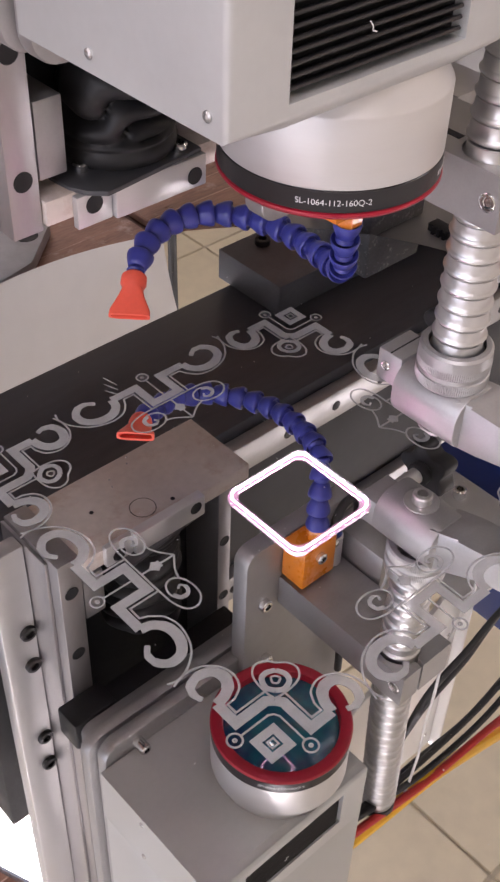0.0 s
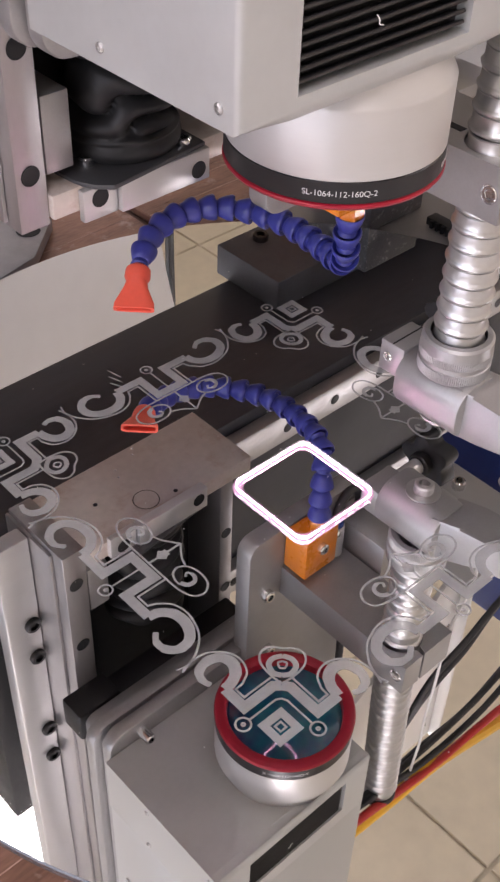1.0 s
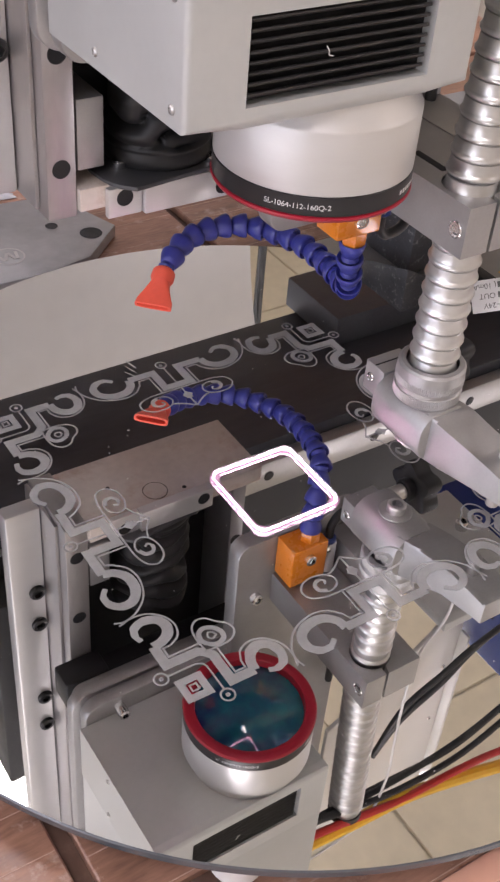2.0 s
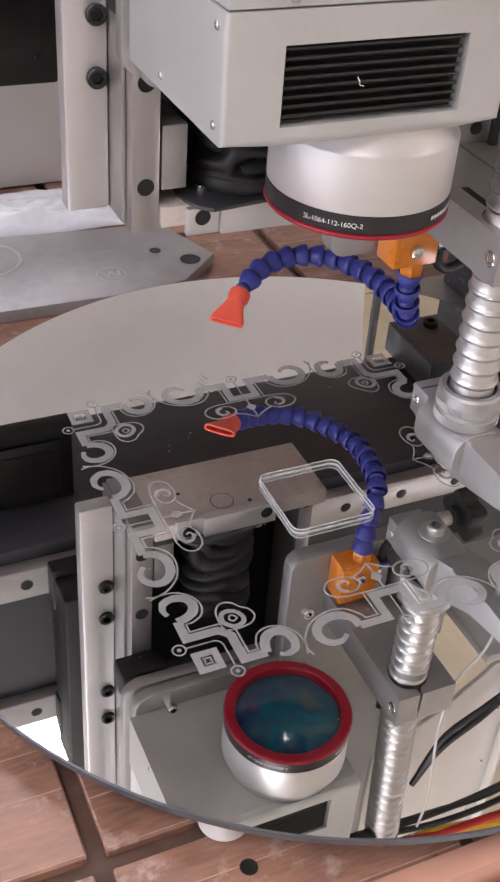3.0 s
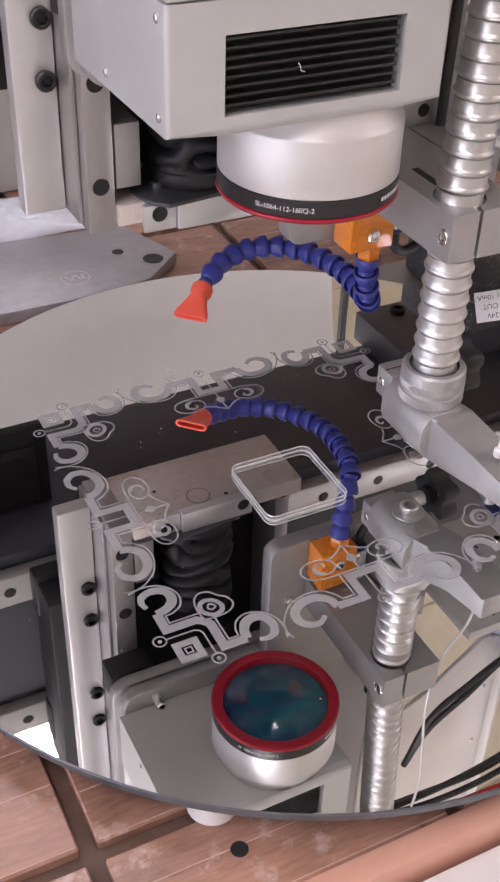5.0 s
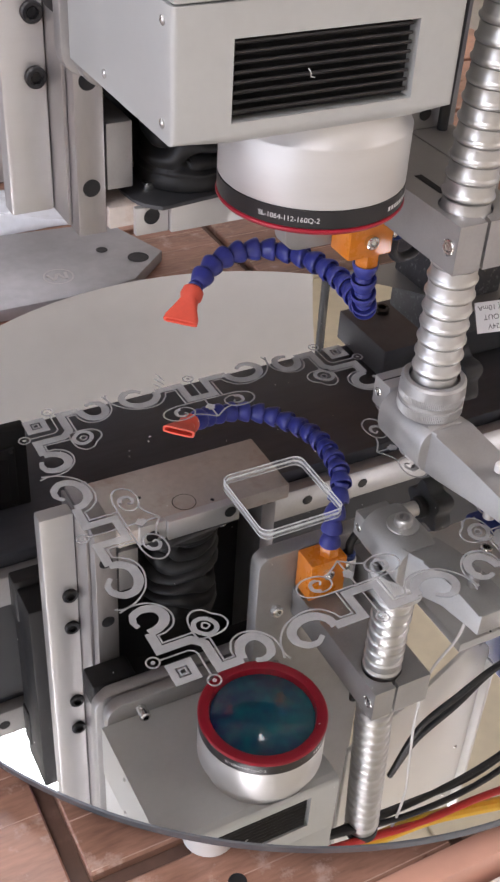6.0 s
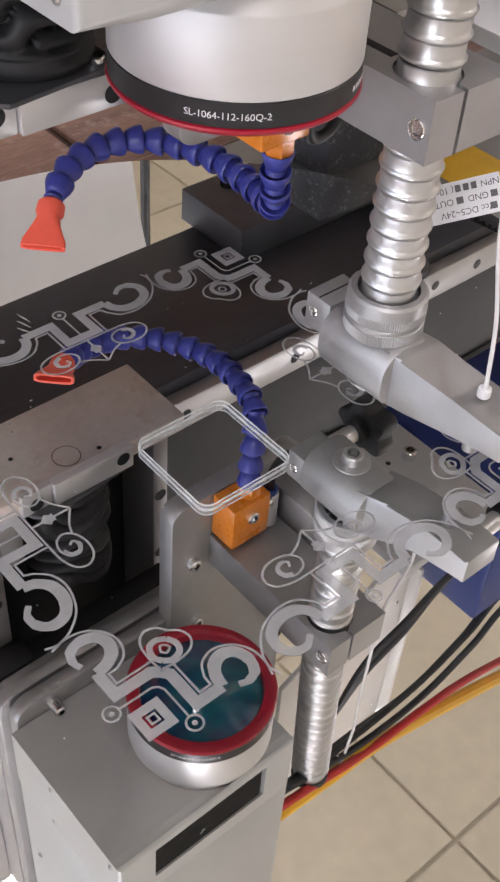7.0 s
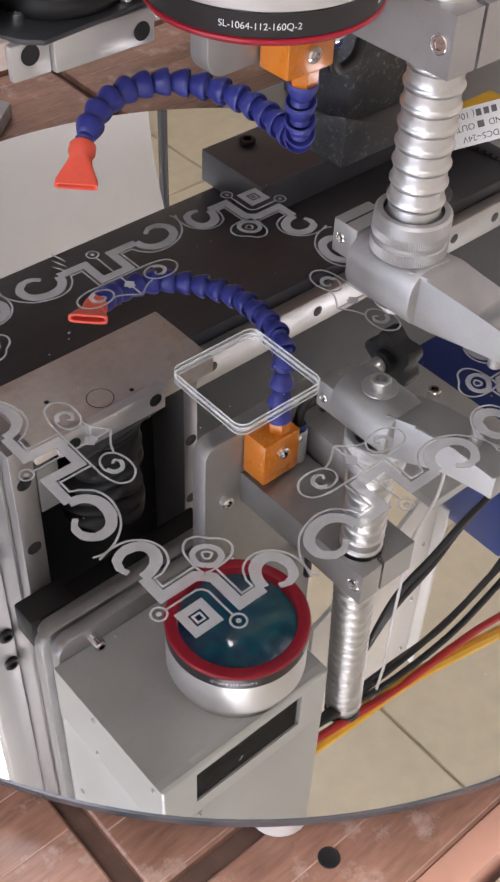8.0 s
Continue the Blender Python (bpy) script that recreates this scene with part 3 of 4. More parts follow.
for z_ in (0.2515, 0.4130):
    part("bearing_block", box(0.0015, 0.060, 0.3180, 0.3330, z_ - 0.0225, z_ + 0.0225, 0.002), "rubber", t_)


# ---------------------------------------------------------------- laser head


def build_head():
    t = thing("laser_head", "silver box laser scan head with a black louvred grille", "laser head")
    # front face with a real opening for the grille
    gx0, gx1, gz0, gz1 = 0.0402, 0.1238, 0.2428, 0.2752
    bm = bmesh.new()
    x0, x1, y0, y1, z0, z1 = 0.0150, 0.1465, 0.0514, 0.1616, 0.2364, 0.2885
    add_box(bm, x0, x1, y0 + 0.008, y1, z0, z1)
    for b in ((x0, gx0, z0, z1), (gx1, x1, z0, z1), (gx0, gx1, z0, gz0), (gx0, gx1, gz1, z1)):
        add_box(bm, b[0], b[1], y0, y0 + 0.008, b[2], b[3])
    bmesh.ops.remove_doubles(bm, verts=bm.verts, dist=1e-6)
    es = [e for e in bm.edges if abs(e.verts[0].co.y - y0) < 1e-6 and abs(e.verts[1].co.y - y0) < 1e-6
          and (all(abs(v.co.x - x0) < 1e-6 for v in e.verts) or all(abs(v.co.x - x1) < 1e-6 for v in e.verts)
               or all(abs(v.co.z - z0) < 1e-6 for v in e.verts))]
    bmesh.ops.bevel(bm, geom=es, offset=0.0026, segments=4, profile=0.5, affect="EDGES")
    body = part("housing", bm, "paint", t)
    part("upper_housing", box(x0 + 0.0004, x1 - 0.0004, y0 + 0.0004, y1, 0.2889, 0.52, 0.0014), "paint", t)
    back = part("grille", box(gx0, gx1, y0 + 0.0068, y0 + 0.0079, gz0, gz1, 0), "black", t, "black louvred cooling grille")
    for k in range(8):
        z = gz0 + 0.0030 + k * (gz1 - gz0 - 0.002) / 8
        sl = box(gx0 + 0.0004, gx1 - 0.0022, -0.0032, 0.0032, -0.0007, 0.0007, 0.0004, 1)
        bmesh.ops.transform(sl, matrix=Matrix.Translation((0, y0 + 0.0038, z)) @ Matrix.Rotation(radians(-24), 4, "X"), verts=sl.verts)
        part("slat", sl, "band", back)
    lint = tube(spline([(0.0725, 0.0504, 0.2612), (0.0734, 0.0498, 0.2595), (0.0737, 0.0500, 0.2580), (0.0753, 0.0496, 0.2575)], 5), 0.00022, 6)
    tagged(part("lint", lint, "white"), "white thread caught on the black grille", "lint")
    for p in ((x0, 0.1194, 0.2431), (x0, 0.0598, 0.2434), (x0, 0.0598, 0.282), (x0, 0.1194, 0.282), (x0, 0.1476, 0.3715)):
        socket_screw("screw", p, (-1, 0, 0), 0.0019, 0.0009, "alu", t)
    socket_screw("screw", (0.0425, y0, 0.2925), (0, -1, 0), 0.0020, 0.0010, "alu", t)
    # scan lens
    ln = thing("scan_lens", "round silver scan lens with black band and red ring", "lens", at=(0.1043, 0.0923, -0.0052))
    part("barrel", lathe([(0, 0.2415), (0.0385, 0.2415), (0.0392, 0.2368), (0.0428, 0.2300), (0.0434, 0.2290), (0.0434, 0.2030), (0.0430, 0.2026)], 96), "barrel", ln)
    part("name_band", lathe([(0.0430, 0.2026), (0.0435, 0.2022), (0.0435, 0.1942), (0.0430, 0.1938)], 96), "band", ln, "black lettered band")
    part("front_ring", lathe([(0.0430, 0.1938), (0.0438, 0.1934), (0.0440, 0.1926), (0.0432, 0.1914), (0.0420, 0.1910), (0.0374, 0.1910), (0.0364, 0.1916),
                              (0.0360, 0.1950), (0.0356, 0.1985)], 96), "red", ln, "glossy red ring")
    part("glass", lathe([(0.0357, 0.1966)] + [(0.0357 * (1 - k / 10), 0.1966 - 0.0042 * (1 - (1 - k / 10) ** 2)) for k in range(1, 11)], 72), "lens", ln,
         "coated convex lens glass with teal and violet reflections painted in")
    curved_text(ln, "SL-1064-112-160Q-2", 0.0437, 0.1980, 0.0033, 226.8, "white_ink")
    curved_bars(ln, 0.0437, 0.1980, 292.0)


def curved_text(parent, text, r, z, size, mid, mat):
    cu = bpy.data.curves.new("lettering", "FONT")
    cu.body, cu.size, cu.align_x, cu.align_y = text, size, "CENTER", "CENTER"
    tmp = bpy.data.objects.new("lettering", cu)
    me = bpy.data.meshes.new_from_object(tmp)
    bpy.data.objects.remove(tmp)
    for v in me.vertices:
        a = radians(mid) + v.co.x / r
        v.co = Vector((r * math.cos(a), r * math.sin(a), z + v.co.y))
    me.materials.clear()
    me.materials.append(MAT[mat])
    ob = new("lettering", me)
    ob.parent = parent
    return ob


def curved_bars(parent, r, z, mid):
    bm = bmesh.new()
    for k in range(9):
        a0 = radians(mid + 3.2 * k)
        a1 = a0 + radians(2.2)
        bm.faces.new([bm.verts.new((r * math.cos(a), r * math.sin(a), zz)) for a, zz in ((a0, z - 0.001), (a1, z - 0.001), (a1, z + 0.001), (a0, z + 0.001))])
    part("lettering", bm, "white_ink", parent)


build_head()


# ---------------------------------------------------------------- bracket, clamp, gooseneck and sensor arm
GX, GY = 0.1775, 0.0672


def build_bracket():
    t = thing("side_bracket", "aluminium bracket plate with a split clamp bar", "bracket")
    p = part("plate", standing(rounded_outline(0.1320, 0.2360, 0.1170, 0.62, 0.010, 8, (0, 0, 1, 1)), 0.1570, 0.1700, 0.0012), "alu_cast", t)
    for a in ((0.2205, 0.1645), (0.1480, 0.1700)):
        socket_screw("bolt", (a[0], 0.157, a[1]), (0, -1, 0), 0.0046, 0.0046, "chrome", p)
    hole_disc("bolt_hole", (0.2150, 0.157, 0.1860), (0, -1, 0), 0.0034, p)
    # clamp bar with a bore for the gooseneck and a slit through to its end
    out = [(0.1609, 0.1568), (0.1609, 0.0482), (GX - 0.0010, 0.0482)]
    for k in range(25):
        a = radians(-94 - 344 * k / 24)
        out.append((GX + 0.0134 * math.cos(a), GY + 0.0134 * math.sin(a)))
    out += [(GX + 0.0010, 0.0482), (0.2042, 0.0482), (0.2042, 0.1568)]
    bar = part("clamp_bar", extrude(out, 0.0255, Matrix.Translation((0, 0, 0.1525)), 0.0), "alu_cast", t, "milled split clamp bar")
    socket_screw("clamp_screw", (0.1609, 0.0545, 0.1650), (-1, 0, 0), 0.0043, 0.0006, "chrome", bar)
    # thin black strip on the bar, painted shade for an uncut slot
    bm = box(0.1737, 0.1779, 0.083, 0.105, 0.1779, 0.1782, 0)
    part("slot_shade", bm, "black", bar)
    # dark block and belt behind the bar
    part("block", box(0.2056, 0.2350, 0.1100, 0.1566, 0.130, 0.178, 0.001), "alu_cast", t)
    return t


build_bracket()


def build_gooseneck():
    t = thing("gooseneck_tube", "ribbed bright metal gooseneck tube held upright", "flexible tube", at=(GX, GY, 0))
    ring = lathe([(0.0112, 0.0), (0.0120, 0.0004), (0.0127, 0.0009), (0.0131, 0.0018), (0.0131, 0.0024), (0.0124, 0.0032), (0.0120, 0.0038), (0.0119, 0.0086), (0.0112, 0.0090)], 40)
    me = mesh_of("tube_ring", ring, "goose", 50)
    for k in range(30):
        ob = new("tube_ring", me)
        ob.parent = t
        z = 0.0660 + 0.0090 * k
        ob.matrix_basis = pose(0.055 * max(0.0, z - 0.18), 0, z, 0, 3.0 if z > 0.18 else 0, 0)
    part("end_cap", rod((0.0086, 0, 0.335), (0.0090, 0, 0.343), 0.0128, 32, 0.001), "rubber", t, "black rubber end cap")
    # collar with fine knurls
    c = thing("sensor_holder", "cast aluminium sensor holder hung from the gooseneck", "arm", at=(GX, GY, -0.0025))
    bm = bmesh.new()
    n = 216
    prof = [(0.0138, 0.0825, 0), (0.0164, 0.0825, 0), (0.0176, 0.0812, 0), (0.0178, 0.0760, 0), (0.0180, 0.0750, 1), (0.0180, 0.0714, 1), (0.0174, 0.0708, 0), (0.0172, 0.0684, 0),
            (0.0180, 0.0680, 1), (0.0180, 0.0628, 1), (0.0170, 0.0616, 0), (0.0138, 0.0616, 0)]
    rings = []
    for r, zz, kn in prof:
        rings.append([bm.verts.new(((r - (0.00035 if kn and k % 2 else 0)) * math.cos(2 * math.pi * k / n), (r - (0.00035 if kn and k % 2 else 0)) * math.sin(2 * math.pi * k / n), zz)) for k in range(n)])
    for a, b in zip(rings, rings[1:]):
        for k in range(n):
            bm.faces.new((a[k], a[(k + 1) % n], b[(k + 1) % n], b[k]))
    part("collar", bm, "alu_cast", c, "knurled double collar", smooth=25)
    # body: flat-bottomed casting along y whose flanks are rounded off, and the tapering arm along -y
    bm = standing(rounded_outline(-0.0168, 0.0158, 0.0312, 0.0622, 0.0125, 10), -0.0185, 0.0222, 0.0012)
    part("body", bm, "alu_cast", c, "rounded cast body")
    e = part("end_block", box(-0.0105, 0.0125, 0.0226, 0.0380, 0.0440, 0.0625, 0.001), "alu_cast", c)
    socket_screw("screw", (-0.0105, 0.0322, 0.0540), (-1, 0, 0), 0.0027, 0.0008, "chrome", e)
    # black strip in place of a cut, dark as the gap's shade
    part("slit_shade", box(-0.0100, 0.0120, 0.0300, 0.0308, 0.0622, 0.0627, 0), "black", e)
    # tapering arm: outline in y and z, thickness along x
    prof = [(-0.012, 0.0330), (-0.012, 0.0608), (-0.021, 0.0604), (-0.046, 0.0515), (-0.0760, 0.0505), (-0.0760, 0.0350), (-0.050, 0.0335), (-0.028, 0.0314)]
    bm = bmesh.new()
    loops = []
    for x0, sh in ((-0.0125, 0), (0.0125, 0)):
        loops.append([bm.verts.new((x0 * (1 - 0.06 * min(1, max(0, (-y - 0.014) / 0.03))) + 0.0105 * min(1, max(0, (-y - 0.012) / 0.040)), y, z)) for y, z in prof])
    for k in range(len(prof)):
        j = (k + 1) % len(prof)
        bm.faces.new((loops[0][k], loops[0][j], loops[1][j], loops[1][k]))
    bm.faces.new(loops[0][::-1])
    bm.faces.new(loops[1])
    bmesh.ops.bevel(bm, geom=list(bm.edges), offset=0.0014, segments=2, profile=0.5, affect="EDGES")
    arm = part("arm", bm, "alu_cast", c, "tapering cast arm")
    # black strip on the arm; shade of a slit that isn't cut
    part("slit_shade", box(0.0080, 0.0090, -0.0762, -0.046, 0.0505, 0.0509, 0), "black", arm)
    socket_screw("screw", (-0.0013, -0.0620, 0.0448), (-1, 0, 0), 0.0026, 0.0008, "chrome", arm)
    part("sensor_pin", rod((0.0085, -0.054, 0.0215), (0.0085, -0.054, 0.0400), 0.0034, 20, 0.0006), "steel", c, "slim steel sensor tip")
    # bolt and washer below
    socket_screw("bolt", (-0.0010, 0.0027, 0.0312), (0, 0, -1), 0.0056, 0.0062, "alu", c, washer=0.0098)
    # clamping knobs
    for base, length, r in (((0.0128, 0.032, 0.0530), 0.025, 0.0155), ((0.0222, -0.062, 0.0440), 0.022, 0.0105)):
        part("knob_stem", rod(base, (base[0] + length, base[1], base[2]), 0.0050, 18, 0.0006), "alu", c)
        bm = bmesh.new()
        out = []
        for k in range(60):
            a = 2 * math.pi * k / 60
            out.append(((r + 0.0026 * math.cos(5 * a)) * math.cos(a), (r + 0.0026 * math.cos(5 * a)) * math.sin(a)))
        bm = extrude(out, 0.0125, aim((base[0] + length, base[1], base[2]), (1, 0, 0)), 0.0015)
        merge(bm, rod((base[0] + length - 0.006, base[1], base[2]), (base[0] + length, base[1], base[2]), 0.0075, 20, 0.001))
        part("knob", bm, "rubber", c, "black star-shaped knob")


build_gooseneck()


def build_sensor_cable():
    t = thing("sensor_cable", "thin white sensor cable with a flag label", "cable")
    pts = [(GX + 0.0085, GY - 0.054, 0.0510), (GX + 0.0095, GY - 0.053, 0.060), (0.206, 0.029, 0.073), (0.231, 0.053, 0.088), (0.239, 0.061, 0.108), (0.229, 0.056, 0.135),
           (0.2065, 0.052, 0.158), (0.200, 0.049, 0.200), (0.211, 0.057, 0.260), (0.217, 0.061, 0.317), (0.206, 0.065, 0.372), (0.18, 0.10, 0.47)]
    part("strain_relief", rod((GX + 0.0085, GY - 0.054, 0.0505), (GX + 0.0085, GY - 0.054, 0.0560), 0.0030, 16, 0.0008), "cable_white", t)
    part("wire", tube(spline(pts, 8), 0.0010, 10), "cable_white", t)
    normal = Vector((-0.34, -0.24, 0.26)).normalized()
    right = Vector((0.58, -0.81, 0.0)).normalized()
    right = (right - normal * right.dot(normal)).normalized()
    face = Matrix((right, normal.cross(right), normal)).transposed().to_4x4()
    m = Matrix.Translation((0.2255, 0.0730, 0.1030)) @ face @ Matrix.Rotation(radians(23), 4, "Z")
    flag = part("flag_label", box(-0.017, 0.017, -0.0085, 0.0085, -0.0002, 0.0002, 0), "paper", t, "white paper flag label")
    flag.matrix_basis = m
    over = Matrix.Rotation(radians(180), 4, "Z") @ Matrix.Translation((0, 0, 0.0003))
    for text, x, y in (("Vcc DC5~24V", -0.001, 0.0052), ("GND", -0.0065, 0.0), ("OUT", 0.0085, 0.0), ("NPN", -0.0125, -0.0052), ("( 10mA )", 0.0105, -0.0052)):
        writing("lettering", text, 0.0040, over @ Matrix.Translation((x, y, 0)), "ink", flag)
    bm = bmesh.new()
    for x, y, w in ((-0.0125, 0.0052, 0.003), (-0.0135, 0.0, 0.003), (0.0015, 0.0, 0.003), (-0.0055, -0.0052, 0.0024), (-0.0020, -0.0052, 0.0024), (0.0015, -0.0052, 0.0024)):
        add_box(bm, x - w / 2, x + w / 2, y - 0.0015, y + 0.0015, 0.0, 0.00015)
    bars = part("print_bars", bm, "ink", flag)
    bars.matrix_basis = over


build_sensor_cable()


# ---------------------------------------------------------------- blow-off hose
def build_hose():
    t = thing("air_hose", "blue segmented blow-off hose with a coral nozzle", "hose")
    blk = part("manifold", box(0.1612, 0.1898, 0.1364, 0.1560, 0.1162, 0.1490, 0.0012), "orange", t, "orange valve block")
    socket_screw("screw", (0.1746, 0.1364, 0.1265), (0, -1, 0), 0.0040, 0.0038, "chrome", blk)
    socket_screw("screw", (0.1898, 0.1400, 0.1275), (1, 0, 0), 0.0036, 0.0034, "chrome", blk)
    part("fitting", lathe([(0, 0.118), (0.0072, 0.118), (0.0072, 0.108), (0.0060, 0.1065), (0, 0.1065)], 6, Matrix.Translation((0.1795, 0.1450, 0))), "orange", t, "orange hexagon fitting")
    path = spline([(0.1795, 0.1450, 0.1080), (0.1810, 0.1470, 0.0930), (0.1860, 0.1510, 0.0775), (0.1935, 0.1610, 0.0670), (0.1990, 0.1830, 0.0650), (0.2000, 0.2080, 0.0655),
                   (0.1930, 0.2300, 0.0665), (0.1800, 0.2480, 0.0665), (0.1600, 0.2570, 0.0650), (0.1380, 0.2545, 0.0610), (0.1190, 0.2425, 0.0530)], 14)
    acc = [0.0]
    for a, b in zip(path, path[1:]):
        acc.append(acc[-1] + (b - a).length)

    def at(s):
        s = min(max(s, 0), acc[-1] - 1e-6)
        i = max(k for k in range(len(acc) - 1) if acc[k] <= s)
        f = (s - acc[i]) / (acc[i + 1] - acc[i])
        return path[i].lerp(path[i + 1], f)
    step, s = 0.0110, 0.0
    seg = lathe([(0.0043, 0.0023), (0.0064, 0.0002), (0.0072, -0.0007), (0.0076, 0.0000), (0.0076, 0.0014), (0.0071, 0.0036), (0.0060, 0.0063), (0.0052, 0.0083), (0.0043, 0.0088), (0.0042, 0.0095), (0.0048, 0.0104), (0.0052, 0.0115), (0.0046, 0.0126), (0.0033, 0.0130)], 28)
    me = mesh_of("hose_segment", seg, "hose", 45)
    while s < acc[-1] - 0.004:
        p, q = at(s), at(s + step)
        ob = new("hose_segment", me)
        ob.parent = t
        ob.matrix_basis = aim(p, q - p)      # the wide end of each segment faces the valve
        s += step
    p, d = Vector((0.1190, 0.2425, 0.0530)), (Vector((0.0985, 0.2220, 0.0415)) - Vector((0.1190, 0.2425, 0.0530))).normalized()
    # flat fan nozzle: round neck that opens into a wide thin slot
    bm = bmesh.new()
    rings = []
    for f, w, h in ((0, 0.0052, 0.0052), (0.0020, 0.0070, 0.0070), (0.0065, 0.0072, 0.0070), (0.0095, 0.0058, 0.0052), (0.0150, 0.0070, 0.0038), (0.0235, 0.0108, 0.0026), (0.0275, 0.0112, 0.0026),
                    (0.0275, 0.0098, 0.0014), (0.020, 0.008, 0.001)):
        ring = []
        for k in range(32):
            a = 2 * math.pi * k / 32
            e = 2.0 if f < 0.012 else 4.5
            c, sn = math.cos(a), math.sin(a)
            ring.append(bm.verts.new((math.copysign(abs(c) ** (2 / e), c) * w, math.copysign(abs(sn) ** (2 / e), sn) * h, f)))
        rings.append(ring)
    for a, b in zip(rings, rings[1:]):
        for k in range(32):
            bm.faces.new((a[k], a[(k + 1) % 32], b[(k + 1) % 32], b[k]))
    bm.faces.new(rings[-1])
    zax = d
    xax = Vector((d.y, -d.x, 0)).normalized()
    yax = zax.cross(xax)
    m = Matrix((xax, yax, zax)).transposed().to_4x4()
    bmesh.ops.transform(bm, matrix=Matrix.Translation(p) @ m, verts=bm.verts)
    part("nozzle", bm, "nozzle", t, "flat coral fan nozzle")


build_hose()


# ---------------------------------------------------------------- frame plate, blue housing and cables on the far side
def build_far_side():
    t = thing("frame_plate", "tall grey frame plate with a rounded corner", "plate")
    foot = [(0.333, 0.472), (0.206, 0.472), (0.206, 0.322), (0.262, 0.290), (0.300, 0.2585)]
    foot += [(0.316 + 0.017 * math.cos(radians(a)), 0.266 + 0.017 * math.sin(radians(a))) for a in range(225, 361, 15)]
    p = part("plate", standing(foot, 0.120, 0.124, 0.0006), "sheet", t)
    part("flange", box(0.3306, 0.3332, 0.1100, 0.1196, 0.270, 0.472, 0.0006), "sheet", t, "narrow bent flange")
    for z in (0.31, 0.38, 0.45):
        socket_screw("screw", (0.322, 0.120, z), (0, -1, 0), 0.0018, 0.0012, "chrome", p)
    t = thing("mounting_board", "pale mounting board with cap screws under the drive housing", "board")
    p = part("panel", box(0.2430, 0.3345, 0.0660, 0.1720, 0.1605, 0.1685, 0.001), "board", t)
    for a in ((0.3157, 0.1338), (0.2640, 0.1350), (0.2720, 0.0780)):
        socket_screw("bolt", (a[0], a[1], 0.1605), (0, 0, -1), 0.0048, 0.0070, "chrome", p)
    hole_disc("screw_hole", (0.300, 0.138, 0.1605), (0, 0, -1), 0.0016, p)
    t = thing("blue_housing", "dark blue enamelled drive housing", "housing")
    part("body", box(0.3365, 0.75, 0.0620, 0.185, 0.1685, 0.285, 0.003), "blue", t)
    part("socket", rod((0.400, 0.062, 0.20), (0.400, 0.044, 0.20), 0.012, 24, 0.001), "rubber", t)


build_far_side()


def cable(name, pts, r, mat, label):
    tagged(part(name, tube(spline(pts, 12), r, 10), mat), label, "cable", "cables beside the column")


cable("yellow_cable", [(0.140, 0.060, 0.345), (0.190, 0.060, 0.352), (0.248, 0.060, 0.3590), (0.318, 0.060, 0.3840), (0.368, 0.060, 0.4045), (0.50, 0.060, 0.455), (0.70, 0.06, 0.50)], 0.0056, "cable_yellow",
      "thick yellow cable running past the gooseneck")
cable("red_cable", [(0.120, 0.058, 0.330), (0.160, 0.058, 0.3352), (0.2348, 0.058, 0.3540), (0.298, 0.058, 0.3590), (0.361, 0.060, 0.3760), (0.50, 0.060, 0.425), (0.70, 0.06, 0.47)], 0.0032, "cable_red",
      "red cable running past the gooseneck")
for k_, (w_, dz_) in enumerate(((0.0, 0.0), (0.006, -0.010), (0.011, 0.006))):
    cable("black_cable", [(0.12, 0.064, 0.318 + dz_ * 0.3), (0.162, 0.062 + w_ * 0.3, 0.3259), (0.232, 0.061 + w_, 0.3425 + dz_ * 0.4), (0.294, 0.060 + w_, 0.3400 + dz_), (0.344, 0.060 + w_, 0.3199 + dz_), (0.40, 0.06 + w_, 0.290 + dz_),
                          (0.56, 0.03 + w_, 0.20)], 0.0026, "cable", "black cable running past the gooseneck")
for k_ in range(2):
    cable("black_cable", [(0.212, 0.075, 0.300), (0.222, 0.066, 0.252 - 0.012 * k_), (0.2474, 0.060, 0.2190 - 0.010 * k_), (0.2723 + 0.004 * k_, 0.060, 0.1970 - 0.004 * k_), (0.306 + 0.006 * k_, 0.060, 0.1850),
                          (0.345, 0.050, 0.180), (0.46, 0.03, 0.155 - 0.01 * k_), (0.62, -0.02, 0.16)], 0.0024, "cable", "black cable looping past the blue housing")


def build_air_fitting():
    t = thing("air_fitting", "push-in air fitting with a blue collar", "fitting")
    part("body", rod((0.1960, 0.1440, 0.1260), (0.1960, 0.1440, 0.1520), 0.0058, 24, 0.0008), "barrel", t)
    part("collar", rod((0.1960, 0.1440, 0.1215), (0.1960, 0.1440, 0.1262), 0.0050, 24, 0.0008), "blue", t, "blue release collar")
    part("tube", tube(spline([(0.1960, 0.1440, 0.1220), (0.1965, 0.1440, 0.1120), (0.2050, 0.1460, 0.1060), (0.2180, 0.1480, 0.1100), (0.2240, 0.1500, 0.1300), (0.2240, 0.1520, 0.17), (0.2250, 0.1500, 0.30)], 8), 0.0030, 12), "cable", t, "black air tube")


build_air_fitting()


